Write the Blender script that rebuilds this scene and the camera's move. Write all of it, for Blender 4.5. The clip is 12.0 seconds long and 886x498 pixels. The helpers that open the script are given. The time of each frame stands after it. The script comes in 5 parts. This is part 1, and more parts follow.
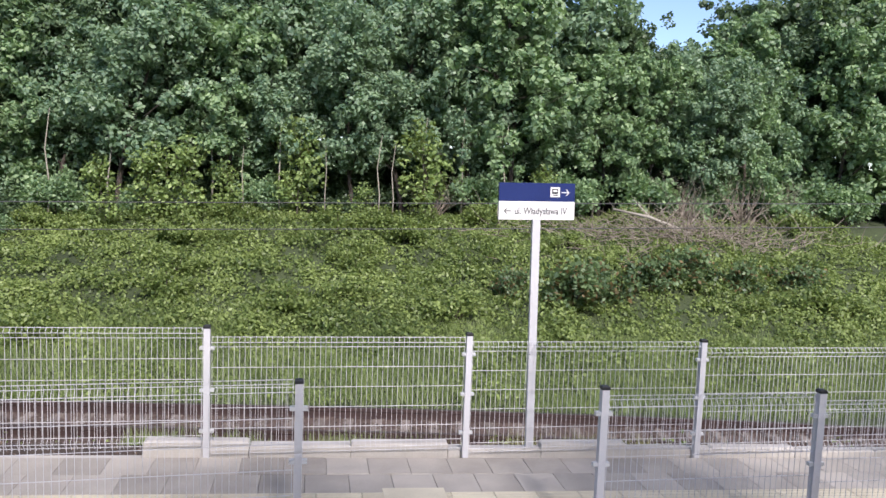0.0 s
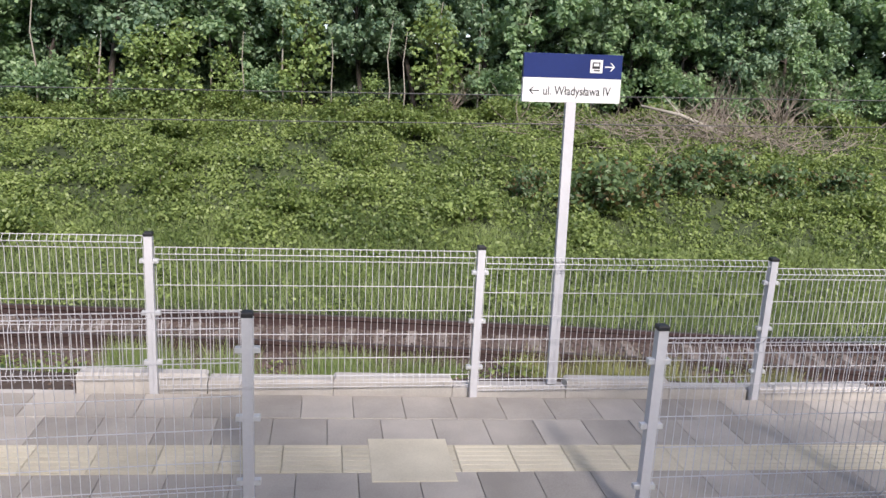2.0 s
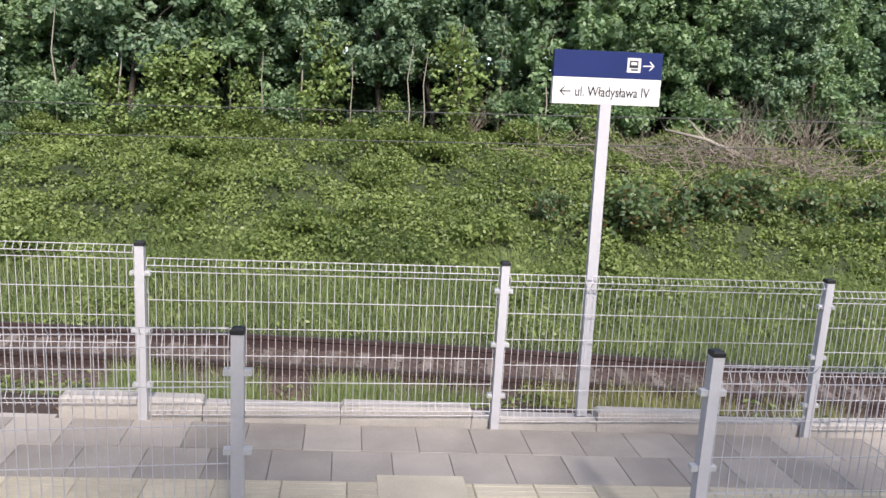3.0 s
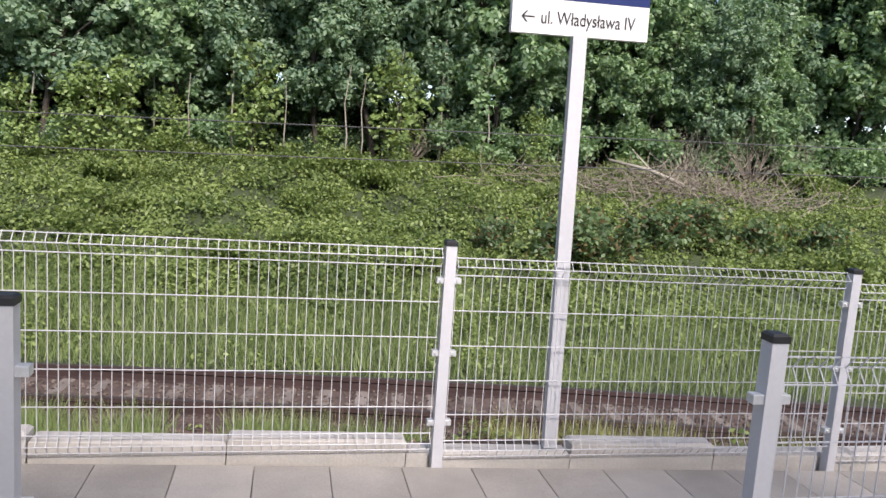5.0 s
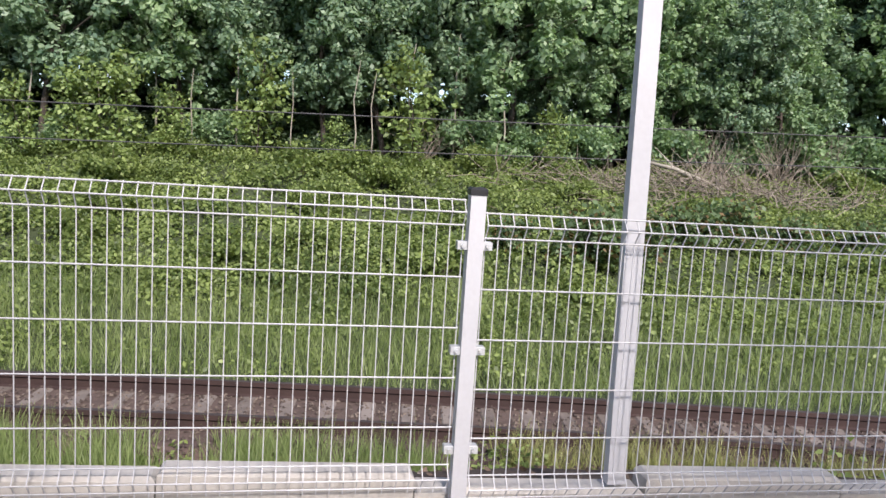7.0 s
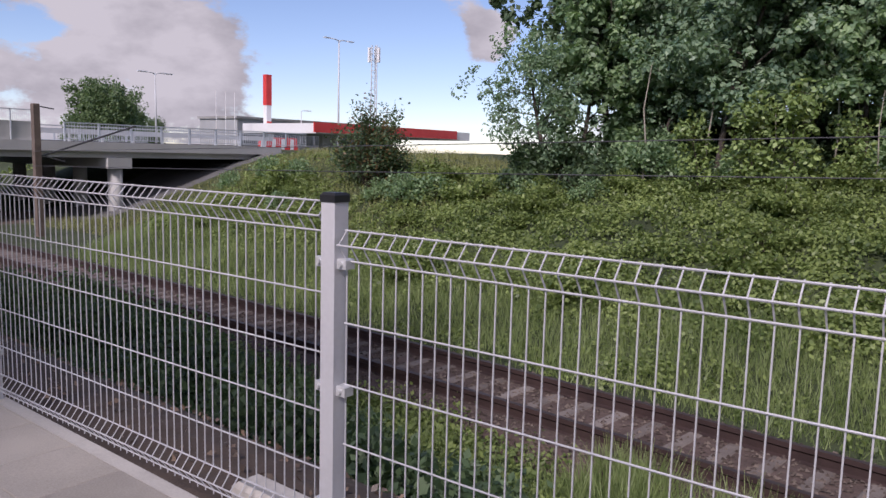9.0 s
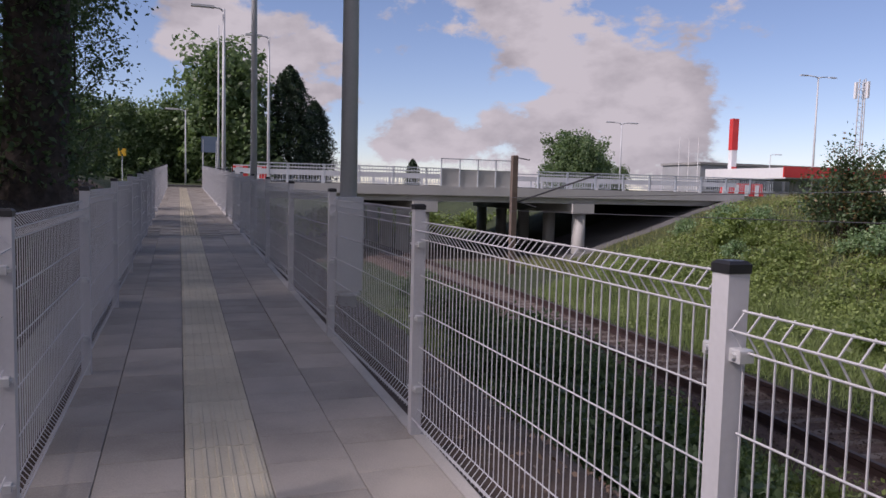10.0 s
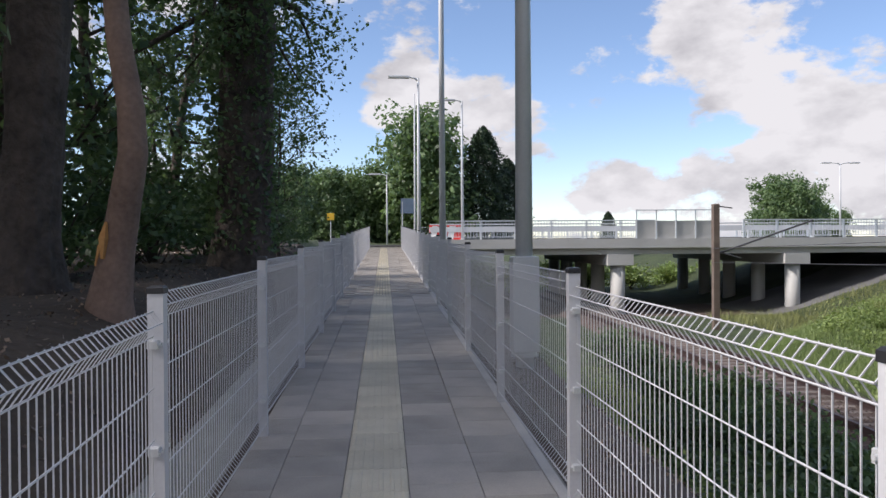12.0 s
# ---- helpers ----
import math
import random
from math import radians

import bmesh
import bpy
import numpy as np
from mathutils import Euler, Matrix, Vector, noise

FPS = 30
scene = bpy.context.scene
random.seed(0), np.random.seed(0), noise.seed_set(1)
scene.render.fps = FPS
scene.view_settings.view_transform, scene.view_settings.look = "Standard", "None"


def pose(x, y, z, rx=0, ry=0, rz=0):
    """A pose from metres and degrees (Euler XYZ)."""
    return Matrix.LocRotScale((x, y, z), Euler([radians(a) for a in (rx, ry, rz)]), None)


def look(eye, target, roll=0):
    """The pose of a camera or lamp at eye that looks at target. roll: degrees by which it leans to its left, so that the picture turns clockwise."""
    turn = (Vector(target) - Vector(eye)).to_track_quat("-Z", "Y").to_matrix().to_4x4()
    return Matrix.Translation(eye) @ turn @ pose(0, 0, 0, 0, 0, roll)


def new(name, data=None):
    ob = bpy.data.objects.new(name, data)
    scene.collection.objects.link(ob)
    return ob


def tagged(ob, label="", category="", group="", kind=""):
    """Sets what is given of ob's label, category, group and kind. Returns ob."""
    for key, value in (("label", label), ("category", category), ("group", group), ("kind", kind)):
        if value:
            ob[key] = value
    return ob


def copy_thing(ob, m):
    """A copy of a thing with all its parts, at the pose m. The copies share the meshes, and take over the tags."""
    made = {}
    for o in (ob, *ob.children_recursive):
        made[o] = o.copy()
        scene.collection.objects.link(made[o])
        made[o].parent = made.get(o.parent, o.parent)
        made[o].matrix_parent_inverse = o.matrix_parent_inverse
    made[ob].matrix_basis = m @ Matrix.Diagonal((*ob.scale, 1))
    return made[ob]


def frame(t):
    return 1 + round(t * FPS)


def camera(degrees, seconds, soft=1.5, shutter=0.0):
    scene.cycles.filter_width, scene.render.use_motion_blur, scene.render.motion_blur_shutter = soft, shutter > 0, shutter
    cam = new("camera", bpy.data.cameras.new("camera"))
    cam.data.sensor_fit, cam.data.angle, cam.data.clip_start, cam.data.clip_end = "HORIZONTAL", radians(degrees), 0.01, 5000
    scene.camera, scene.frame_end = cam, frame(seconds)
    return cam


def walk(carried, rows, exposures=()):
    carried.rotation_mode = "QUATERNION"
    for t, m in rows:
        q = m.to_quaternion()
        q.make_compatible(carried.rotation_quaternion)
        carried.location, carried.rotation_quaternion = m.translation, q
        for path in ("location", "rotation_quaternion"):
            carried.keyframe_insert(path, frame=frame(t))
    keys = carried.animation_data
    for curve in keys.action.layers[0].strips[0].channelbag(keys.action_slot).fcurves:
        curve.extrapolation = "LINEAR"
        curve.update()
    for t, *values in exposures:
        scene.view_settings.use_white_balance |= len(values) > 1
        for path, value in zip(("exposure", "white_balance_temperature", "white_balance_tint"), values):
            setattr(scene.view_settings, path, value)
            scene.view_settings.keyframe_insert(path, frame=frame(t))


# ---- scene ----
cam = camera(60.3, 12.0)
PATH = [
    (0, (-1.58, -7.376, 2.837), (-1.241, -5.415, 2.638), 2.2),
    (0.5, (-1.501, -7.019, 2.692), (-1.154, -5.064, 2.448), 2.9),
    (1, (-1.433, -6.549, 2.622), (-1.079, -4.61, 2.283), 3.3),
    (1.5, (-1.34, -6.164, 2.613), (-1.005, -4.238, 2.191), 3.3),
    (2, (-1.23, -5.81, 2.606), (-0.926, -3.887, 2.147), 2.9),
    (2.5, (-1.216, -5.499, 2.478), (-0.944, -3.567, 2.037), 3.2),
    (2.7, (-1.194, -5.427, 2.456), (-0.939, -3.489, 2.034), 3.3),
    (4.3, (-0.997, -4.412, 1.948), (-0.695, -2.459, 1.638), 3.2),
    (4.5, (-0.969, -4.285, 1.906), (-0.64, -2.335, 1.604), 3.4),
    (5, (-0.88, -4.026, 1.766), (-0.477, -2.086, 1.494), 4.0),
    (5.5, (-0.845, -3.762, 1.65), (-0.384, -1.831, 1.405), 4.0),
    (6, (-0.752, -3.479, 1.501), (-0.249, -1.558, 1.26), 4.1),
    (6.5, (-0.7, -3.128, 1.372), (-0.216, -1.204, 1.121), 4.0),
    (6.7, (-0.653, -2.993, 1.365), (-0.207, -1.059, 1.115), 3.9),
    (8.3, (-0.668, -2.146, 1.433), (-1.092, -0.209, 1.176), 1.8),
    (8.5, (-0.682, -2.003, 1.431), (-1.329, -0.127, 1.179), 1.6),
    (9, (-0.819, -1.701, 1.446), (-2.018, -0.12, 1.199), 1.5),
    (9.5, (-0.907, -1.395, 1.463), (-2.559, -0.287, 1.251), 1.4),
    (9.6, (-0.92, -1.355, 1.464), (-2.642, -0.358, 1.261), 1.6),
    (10, (-1.043, -1.255, 1.473), (-2.926, -0.601, 1.315), 1.4),
    (10.5, (-1.18, -1.152, 1.51), (-3.144, -0.788, 1.414), 1.1),
    (11, (-1.183, -1.049, 1.518), (-3.177, -0.899, 1.464), 0.7),
    (11.5, (-1.174, -1.001, 1.524), (-3.172, -0.934, 1.495), 0.4),
    (12, (-1.167, -0.978, 1.526), (-3.161, -0.826, 1.506), -0.4),
]

EXPOSURES = [(0.0, 0.53, 6300, 19), (2.5, 0.5, 6500, 18), (6.7, 0.55, 6500, 18), (8.5, 0.42, 6400, 20), (9.0, -0.25, 6250, 28), (9.5, -0.68, 6250, 37), (10.0, -0.38, 6450, 29), (10.5, 0.15, 6400, 17), (12.0, 0.28, 6400, 16)]
walk(cam, [(t, look(eye, target, roll)) for t, eye, target, roll in PATH], EXPOSURES)

# ---------------------------------------------------------------- light
SUN_EL, SUN_AZ = radians(41), radians(170)      # azimuth measured from +y towards +x
world = bpy.data.worlds.new("sky")
scene.world = world
world.use_nodes = True
wt = world.node_tree
wt.nodes.clear()
W_OUT = wt.nodes.new("ShaderNodeOutputWorld")
W_BG = wt.nodes.new("ShaderNodeBackground")
W_BG.inputs["Strength"].default_value = 0.15
SKY = wt.nodes.new("ShaderNodeTexSky")
SKY.sky_type = 'NISHITA'
SKY.sun_disc = False
SKY.sun_elevation = SUN_EL
SKY.sun_rotation = SUN_AZ
SKY.dust_density = 0.15
SKY.air_density = 0.8
SKY.ozone_density = 1.6


def wnode(kind, **inputs):
    n = wt.nodes.new(kind)
    for k, v in inputs.items():
        n.inputs[k].default_value = v
    return n


def wmath(op, a, b=None, clamp=False):
    n = wt.nodes.new("ShaderNodeMath")
    n.operation, n.use_clamp = op, clamp
    for i, v in enumerate((a, b)):
        if v is None:
            continue
        if isinstance(v, (int, float)):
            n.inputs[i].default_value = v
        else:
            wt.links.new(v, n.inputs[i])
    return n.outputs[0]


coord = wt.nodes.new("ShaderNodeTexCoord")
stretch = wt.nodes.new("ShaderNodeMapping")
stretch.inputs["Scale"].default_value = (1.0, 1.0, 1.9)
wt.links.new(coord.outputs["Generated"], stretch.inputs["Vector"])
big = wnode("ShaderNodeTexNoise", Scale=3.4, Detail=12.0, Roughness=0.60, Distortion=0.15)
wt.links.new(stretch.outputs[0], big.inputs["Vector"])
shade = wnode("ShaderNodeTexNoise", Scale=8.5, Detail=10.0, Roughness=0.55)
lift = wt.nodes.new("ShaderNodeMapping")
lift.inputs["Location"].default_value = (0.0, 0.0, 0.22)
wt.links.new(stretch.outputs[0], lift.inputs["Vector"])
wt.links.new(lift.outputs[0], shade.inputs["Vector"])


def bank_of_cloud(direction, size, gain):
    """A soft swelling of the cover round one direction of the sky."""
    d = wt.nodes.new("ShaderNodeVectorMath")
    d.operation = 'DISTANCE'
    wt.links.new(coord.outputs["Generated"], d.inputs[0])
    d.inputs[1].default_value = Vector(direction).normalized()
    m = wt.nodes.new("ShaderNodeMapRange")
    m.interpolation_type = 'SMOOTHSTEP'
    m.inputs["From Min"].default_value = size
    m.inputs["From Max"].default_value = 0.0
    m.inputs["To Min"].default_value = 0.0
    m.inputs["To Max"].default_value = gain
    wt.links.new(d.outputs["Value"], m.inputs["Value"])
    return m.outputs[0]


puffs = wnode("ShaderNodeTexNoise", Scale=15.0, Detail=8.0, Roughness=0.6)
wt.links.new(stretch.outputs[0], puffs.inputs["Vector"])
cover = wmath('ADD', big.outputs["Fac"], wmath('MULTIPLY', wmath('SUBTRACT', puffs.outputs["Fac"], 0.5), 0.38))
CLOUD_BANKS = (
    ((-0.973, 0.057, 0.222), 0.19, 0.17), ((-0.973, 0.181, 0.144), 0.12, 0.15),
    ((-0.881, 0.415, 0.227), 0.18, 0.14), ((-0.82, 0.55, 0.22), 0.20, 0.12), ((-0.78, 0.6, 0.168), 0.14, 0.08),
    ((-0.839, 0.529, 0.128), 0.10, 0.12), ((-0.96, 0.274, 0.063), 0.06, 0.18), ((-0.888, 0.454, 0.073), 0.07, 0.18),
    ((-0.82, 0.565, 0.085), 0.10, 0.25), ((-0.947, 0.311, 0.075), 0.06, 0.20), 
    ((-0.556, 0.817, 0.15), 0.06, 0.32), ((-0.599, 0.778, 0.21), 0.08, 0.28),
    ((-0.947, 0.19, 0.27), 0.09, -0.22), ((-0.933, 0.331, 0.14), 0.09, -0.25), ((-0.901, 0.413, 0.132), 0.06, -0.2),
    ((-0.969, -0.085, 0.232), 0.09, -0.22), ((-0.654, 0.745, 0.136), 0.13, -0.2), ((-0.6, 0.78, 0.12), 0.36, -0.15),
    # last bank is out of view, added to brighten the ambient light
    ((0.4, 1, 0.35), 0.9, -0.1), ((-1, -0.6, 0.5), 0.6, 0.1), ((1, -0.6, 0.6), 1.25, 0.22))
for direction, size, gain in CLOUD_BANKS:
    cover = wmath('ADD', cover, bank_of_cloud(direction, size, gain))
mask = wt.nodes.new("ShaderNodeMapRange")
mask.interpolation_type = 'SMOOTHSTEP'
mask.inputs["From Min"].default_value = 0.535
mask.inputs["From Max"].default_value = 0.62
wt.links.new(cover, mask.inputs["Value"])
cloud_ramp = wt.nodes.new("ShaderNodeValToRGB")
cloud_ramp.color_ramp.elements[0].position = 0.42
cloud_ramp.color_ramp.elements[0].color = (4.6, 4.6, 4.6, 1)
cloud_ramp.color_ramp.elements[1].position = 0.64
cloud_ramp.color_ramp.elements[1].color = (2.9, 2.9, 3.0, 1)
wt.links.new(shade.outputs["Fac"], cloud_ramp.inputs["Fac"])
blend = wt.nodes.new("ShaderNodeMix")
blend.data_type = 'RGBA'
wt.links.new(mask.outputs[0], blend.inputs["Factor"])
wt.links.new(SKY.outputs[0], blend.inputs["A"])
wt.links.new(cloud_ramp.outputs[0], blend.inputs["B"])
wt.links.new(blend.outputs["Result"], W_BG.inputs["Color"])
wt.links.new(W_BG.outputs[0], W_OUT.inputs["Surface"])

sun = new("sun", bpy.data.lights.new("sun", 'SUN'))
sun.data.energy = 4.3
sun.data.angle = radians(8)
sun.data.color = (1.0, 0.95, 0.87)
sun_dir = Vector((math.sin(SUN_AZ) * math.cos(SUN_EL), math.cos(SUN_AZ) * math.cos(SUN_EL), math.sin(SUN_EL)))
sun.matrix_world = look(sun_dir * 60, (0, 0, 0))


# ---------------------------------------------------------------- materials
def material(name, low, high, rough=0.8, grain=30.0, stain=1.5, bump=0.3, metal=0.0, size=0.01, island=0.0, obj=0.0, through_light=None):
    """Two-scale noise between two colours, with fine relief. island, obj: how far pieces differ in brightness."""
    m = bpy.data.materials.new(name)
    m.use_nodes = True
    t = m.node_tree
    b = t.nodes["Principled BSDF"]
    tc = t.nodes.new("ShaderNodeTexCoord")
    src = tc.outputs["Object"]
    if obj:
        info = t.nodes.new("ShaderNodeObjectInfo")
        shift = t.nodes.new("ShaderNodeVectorMath")
        shift.operation = 'MULTIPLY_ADD'
        t.links.new(info.outputs["Random"], shift.inputs[0])
        shift.inputs[1].default_value = (37, 53, 19)
        t.links.new(src, shift.inputs[2])
        src = shift.outputs[0]
    n1 = t.nodes.new("ShaderNodeTexNoise")
    n1.inputs["Scale"].default_value, n1.inputs["Detail"].default_value = grain, 6
    n2 = t.nodes.new("ShaderNodeTexNoise")
    n2.inputs["Scale"].default_value, n2.inputs["Detail"].default_value = stain, 5
    t.links.new(src, n1.inputs["Vector"])
    t.links.new(src, n2.inputs["Vector"])
    mixf = t.nodes.new("ShaderNodeMath")
    mixf.operation = 'MULTIPLY_ADD'
    t.links.new(n2.outputs["Fac"], mixf.inputs[0])
    mixf.inputs[1].default_value = 0.75
    half = t.nodes.new("ShaderNodeMath")
    half.operation = 'MULTIPLY'
    half.inputs[1].default_value = 0.45
    t.links.new(n1.outputs["Fac"], half.inputs[0])
    t.links.new(half.outputs[0], mixf.inputs[2])
    fac = mixf.outputs[0]
    if island:
        g = t.nodes.new("ShaderNodeNewGeometry")
        a = t.nodes.new("ShaderNodeMath")
        a.operation = 'MULTIPLY_ADD'
        t.links.new(g.outputs["Random Per Island"], a.inputs[0])
        a.inputs[1].default_value = island
        sub = t.nodes.new("ShaderNodeMath")
        sub.operation = 'SUBTRACT'
        t.links.new(fac, sub.inputs[0])
        sub.inputs[1].default_value = island / 2
        t.links.new(sub.outputs[0], a.inputs[2])
        fac = a.outputs[0]
    if obj:
        a = t.nodes.new("ShaderNodeMath")
        a.operation = 'MULTIPLY_ADD'
        t.links.new(info.outputs["Random"], a.inputs[0])
        a.inputs[1].default_value = obj
        sub = t.nodes.new("ShaderNodeMath")
        sub.operation = 'SUBTRACT'
        t.links.new(fac, sub.inputs[0])
        sub.inputs[1].default_value = obj / 2
        t.links.new(sub.outputs[0], a.inputs[2])
        fac = a.outputs[0]
    ramp = t.nodes.new("ShaderNodeValToRGB")
    ramp.color_ramp.elements[0].position, ramp.color_ramp.elements[0].color = 0.36, (*low, 1)
    ramp.color_ramp.elements[1].position, ramp.color_ramp.elements[1].color = 0.84, (*high, 1)
    t.links.new(fac, ramp.inputs["Fac"])
    t.links.new(ramp.outputs[0], b.inputs["Base Color"])
    b.inputs["Roughness"].default_value, b.inputs["Metallic"].default_value = rough, metal
    if bump:
        bn = t.nodes.new("ShaderNodeBump")
        bn.inputs["Strength"].default_value, bn.inputs["Distance"].default_value = bump, size
        t.links.new(n1.outputs["Fac"], bn.inputs["Height"])
        t.links.new(bn.outputs[0], b.inputs["Normal"])
    if through_light:
        tr = t.nodes.new("ShaderNodeBsdfTranslucent")
        tr.inputs["Color"].default_value = (*through_light, 1)
        mx = t.nodes.new("ShaderNodeMixShader")
        mx.inputs[0].default_value = 0.4
        t.links.new(b.outputs[0], mx.inputs[1])
        t.links.new(tr.outputs[0], mx.inputs[2])
        t.links.new(mx.outputs[0], t.nodes["Material Output"].inputs["Surface"])
    return m


M_WHITE = material("white_coated_steel", (0.516, 0.516, 0.542), (0.602, 0.602, 0.628), 0.4, 60, 2, 0.05, size=0.002)
M_GALV = material("grey_coated_pole", (0.50, 0.52, 0.54), (0.62, 0.64, 0.66), 0.4, 40, 1.2, 0.08, size=0.002)
M_CAP = material("black_plastic", (0.015, 0.015, 0.017), (0.03, 0.03, 0.033), 0.45, 80, 6, 0.1, size=0.002)
M_STEEL = material("galvanised_clip", (0.55, 0.56, 0.57), (0.72, 0.73, 0.74), 0.32, 90, 8, 0.1, metal=0.3, size=0.001)
M_SLAB = material("grey_concrete_slab", (0.3, 0.273, 0.242), (0.495, 0.452, 0.4), 0.85, 120, 2.2, 0.35, size=0.003, obj=0.28)
M_SLAB_FAR = material("grey_concrete_paving", (0.3, 0.273, 0.242), (0.495, 0.452, 0.4), 0.85, 120, 2.2, 0.35, size=0.003, island=0.28)
M_TACT = material("cream_concrete_tile", (0.5, 0.455, 0.35), (0.71, 0.65, 0.51), 0.85, 110, 2.5, 0.35, size=0.003, obj=0.2)
M_TACT_FAR = material("cream_concrete_paving", (0.5, 0.455, 0.35), (0.71, 0.65, 0.51), 0.85, 110, 2.5, 0.35, size=0.003, island=0.2)
M_KERB = material("pale_concrete_kerb", (0.42, 0.395, 0.365), (0.6, 0.565, 0.52), 0.88, 70, 3.0, 0.4, size=0.004, obj=0.15)
M_BED = material("sand_bedding", (0.24, 0.225, 0.2), (0.36, 0.335, 0.3), 0.95, 60, 3, 0.5)
M_CONC = material("bridge_concrete", (0.42, 0.42, 0.41), (0.58, 0.575, 0.56), 0.85, 20, 0.5, 0.3, size=0.01)
M_CONC_DARK = material("dark_grey_concrete", (0.22, 0.22, 0.215), (0.36, 0.355, 0.345), 0.9, 18, 0.5, 0.3, size=0.01)
# under-deck shade is put into this paving colour
M_PAVE_SHADE = material("shade_darkened_paving", (0.085, 0.085, 0.09), (0.17, 0.168, 0.168), 0.9, 18, 0.5, 0.3, size=0.01)
M_ASPH = material("asphalt", (0.045, 0.045, 0.047), (0.075, 0.075, 0.075), 0.9, 90, 1, 0.4)
M_RAILING = material("painted_railing", (0.50, 0.55, 0.60), (0.62, 0.66, 0.70), 0.45, 30, 2, 0.05)
M_RUST = material("rusty_rail_steel", (0.03, 0.018, 0.018), (0.07, 0.042, 0.038), 0.7, 60, 3, 0.3, metal=0.2, size=0.003)
M_RAILTOP = material("worn_rail_head", (0.045, 0.034, 0.036), (0.085, 0.068, 0.07), 0.55, 60, 3, 0.1, metal=0.2, size=0.002)
M_SLEEPER = material("concrete_sleeper", (0.112, 0.092, 0.081), (0.235, 0.203, 0.183), 0.9, 40, 3, 0.4, obj=0.3)
M_BALLAST = material("brown_ballast", (0.052, 0.034, 0.029), (0.14, 0.1, 0.085), 0.95, 14, 1.4, 0.9, size=0.04)
M_STONE = material("ballast_stone", (0.043, 0.031, 0.027), (0.155, 0.124, 0.105), 0.95, 30, 2.0, 0.5, island=0.6)
M_SOIL = material("dark_soil", (0.035, 0.026, 0.019), (0.12, 0.088, 0.062), 0.97, 9, 1.1, 0.8, size=0.04)
M_DIRT = material("reddish_dirt", (0.06, 0.042, 0.033), (0.125, 0.092, 0.073), 0.97, 7, 0.8, 0.8, size=0.04)
M_GRASSG = material("grass_ground", (0.02, 0.031, 0.011), (0.066, 0.088, 0.035), 0.95, 11, 0.7, 1.0, size=0.06)
M_GRAVEL = material("pale_gravel", (0.24, 0.23, 0.20), (0.42, 0.40, 0.36), 0.95, 50, 2, 0.6, size=0.015)
M_BARK = material("grey_brown_bark", (0.03, 0.024, 0.02), (0.125, 0.1, 0.085), 0.95, 13, 2.6, 1.0, size=0.05)
M_BARK_RED = material("smooth_reddish_bark", (0.129, 0.081, 0.061), (0.297, 0.198, 0.154), 0.85, 24, 1.8, 0.5, size=0.01)
M_BARK_PALE = material("pale_bark", (0.22, 0.20, 0.16), (0.42, 0.39, 0.33), 0.9, 20, 2, 0.4)
M_SCAR = material("torn_orange_wood", (0.40, 0.17, 0.05), (0.62, 0.33, 0.12), 0.9, 40, 6, 0.6)
M_TWIG = material("dry_grey_twig", (0.15, 0.125, 0.10), (0.34, 0.29, 0.235), 0.95, 20, 1, 0.4, island=0.4)
LEAF = dict(rough=0.48, grain=3.0, bump=0.0)
# the raised blue in these two leaf greens imitates haze over the wood
M_LEAF = material("green_leaves", (0.105, 0.185, 0.105), (0.36, 0.5, 0.26), stain=1.1, island=0.5, through_light=(0.256, 0.408, 0.134), **LEAF)
M_LEAF_B = material("haze_blue_green_leaves", (0.105, 0.19, 0.125), (0.34, 0.47, 0.29), stain=1.1, island=0.45, through_light=(0.224, 0.345, 0.127), **LEAF)
M_LEAF_Y = material("yellow_green_leaves", (0.125, 0.2, 0.065), (0.38, 0.51, 0.18), stain=0.6, island=0.5, through_light=(0.288, 0.345, 0.070), **LEAF)
# dark green; on inner wood and undergrowth the darkness stands in for shade
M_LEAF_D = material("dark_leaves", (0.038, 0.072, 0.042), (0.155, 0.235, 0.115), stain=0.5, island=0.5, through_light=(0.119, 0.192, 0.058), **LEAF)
M_LEAF_MID = material("mid_green_leaves", (0.055, 0.098, 0.05), (0.22, 0.32, 0.145), stain=0.7, island=0.5, through_light=(0.17, 0.27, 0.08), **LEAF)
M_NEEDLE = material("dark_needles", (0.014, 0.034, 0.018), (0.050, 0.090, 0.040), stain=0.5, island=0.5, **LEAF)
M_BRAMBLE = material("bramble_leaves", (0.07, 0.114, 0.036), (0.335, 0.425, 0.14), stain=0.4, island=0.45, through_light=(0.258, 0.346, 0.070), **LEAF)
M_RUSSET = material("russet_young_leaves", (0.100, 0.084, 0.036), (0.260, 0.180, 0.084), stain=0.5, island=0.6, through_light=(0.200, 0.144, 0.048), **LEAF)
M_BLADE = material("grass_blades", (0.135, 0.2, 0.06), (0.37, 0.46, 0.19), stain=0.4, island=0.5, through_light=(0.220, 0.300, 0.096), **LEAF)
M_STRAW = material("dry_grass_stems", (0.13, 0.145, 0.045), (0.28, 0.3, 0.11), stain=0.5, island=0.5, **LEAF)
M_LITTER = material("dry_litter", (0.065, 0.044, 0.031), (0.247, 0.169, 0.117), stain=0.8, island=0.6, **LEAF)
M_BLUE = material("navy_sign_face", (0.010, 0.022, 0.115), (0.014, 0.030, 0.145), 0.35, 40, 3, 0.0)
M_SIGNW = material("white_sign_face", (0.74, 0.74, 0.74), (0.82, 0.82, 0.82), 0.4, 40, 3, 0.0)
M_INK = material("black_print", (0.02, 0.02, 0.025), (0.03, 0.03, 0.035), 0.5, 40, 3, 0.0)
M_RED = material("red_panel", (0.62, 0.035, 0.03), (0.74, 0.06, 0.05), 0.4, 20, 1, 0.0)
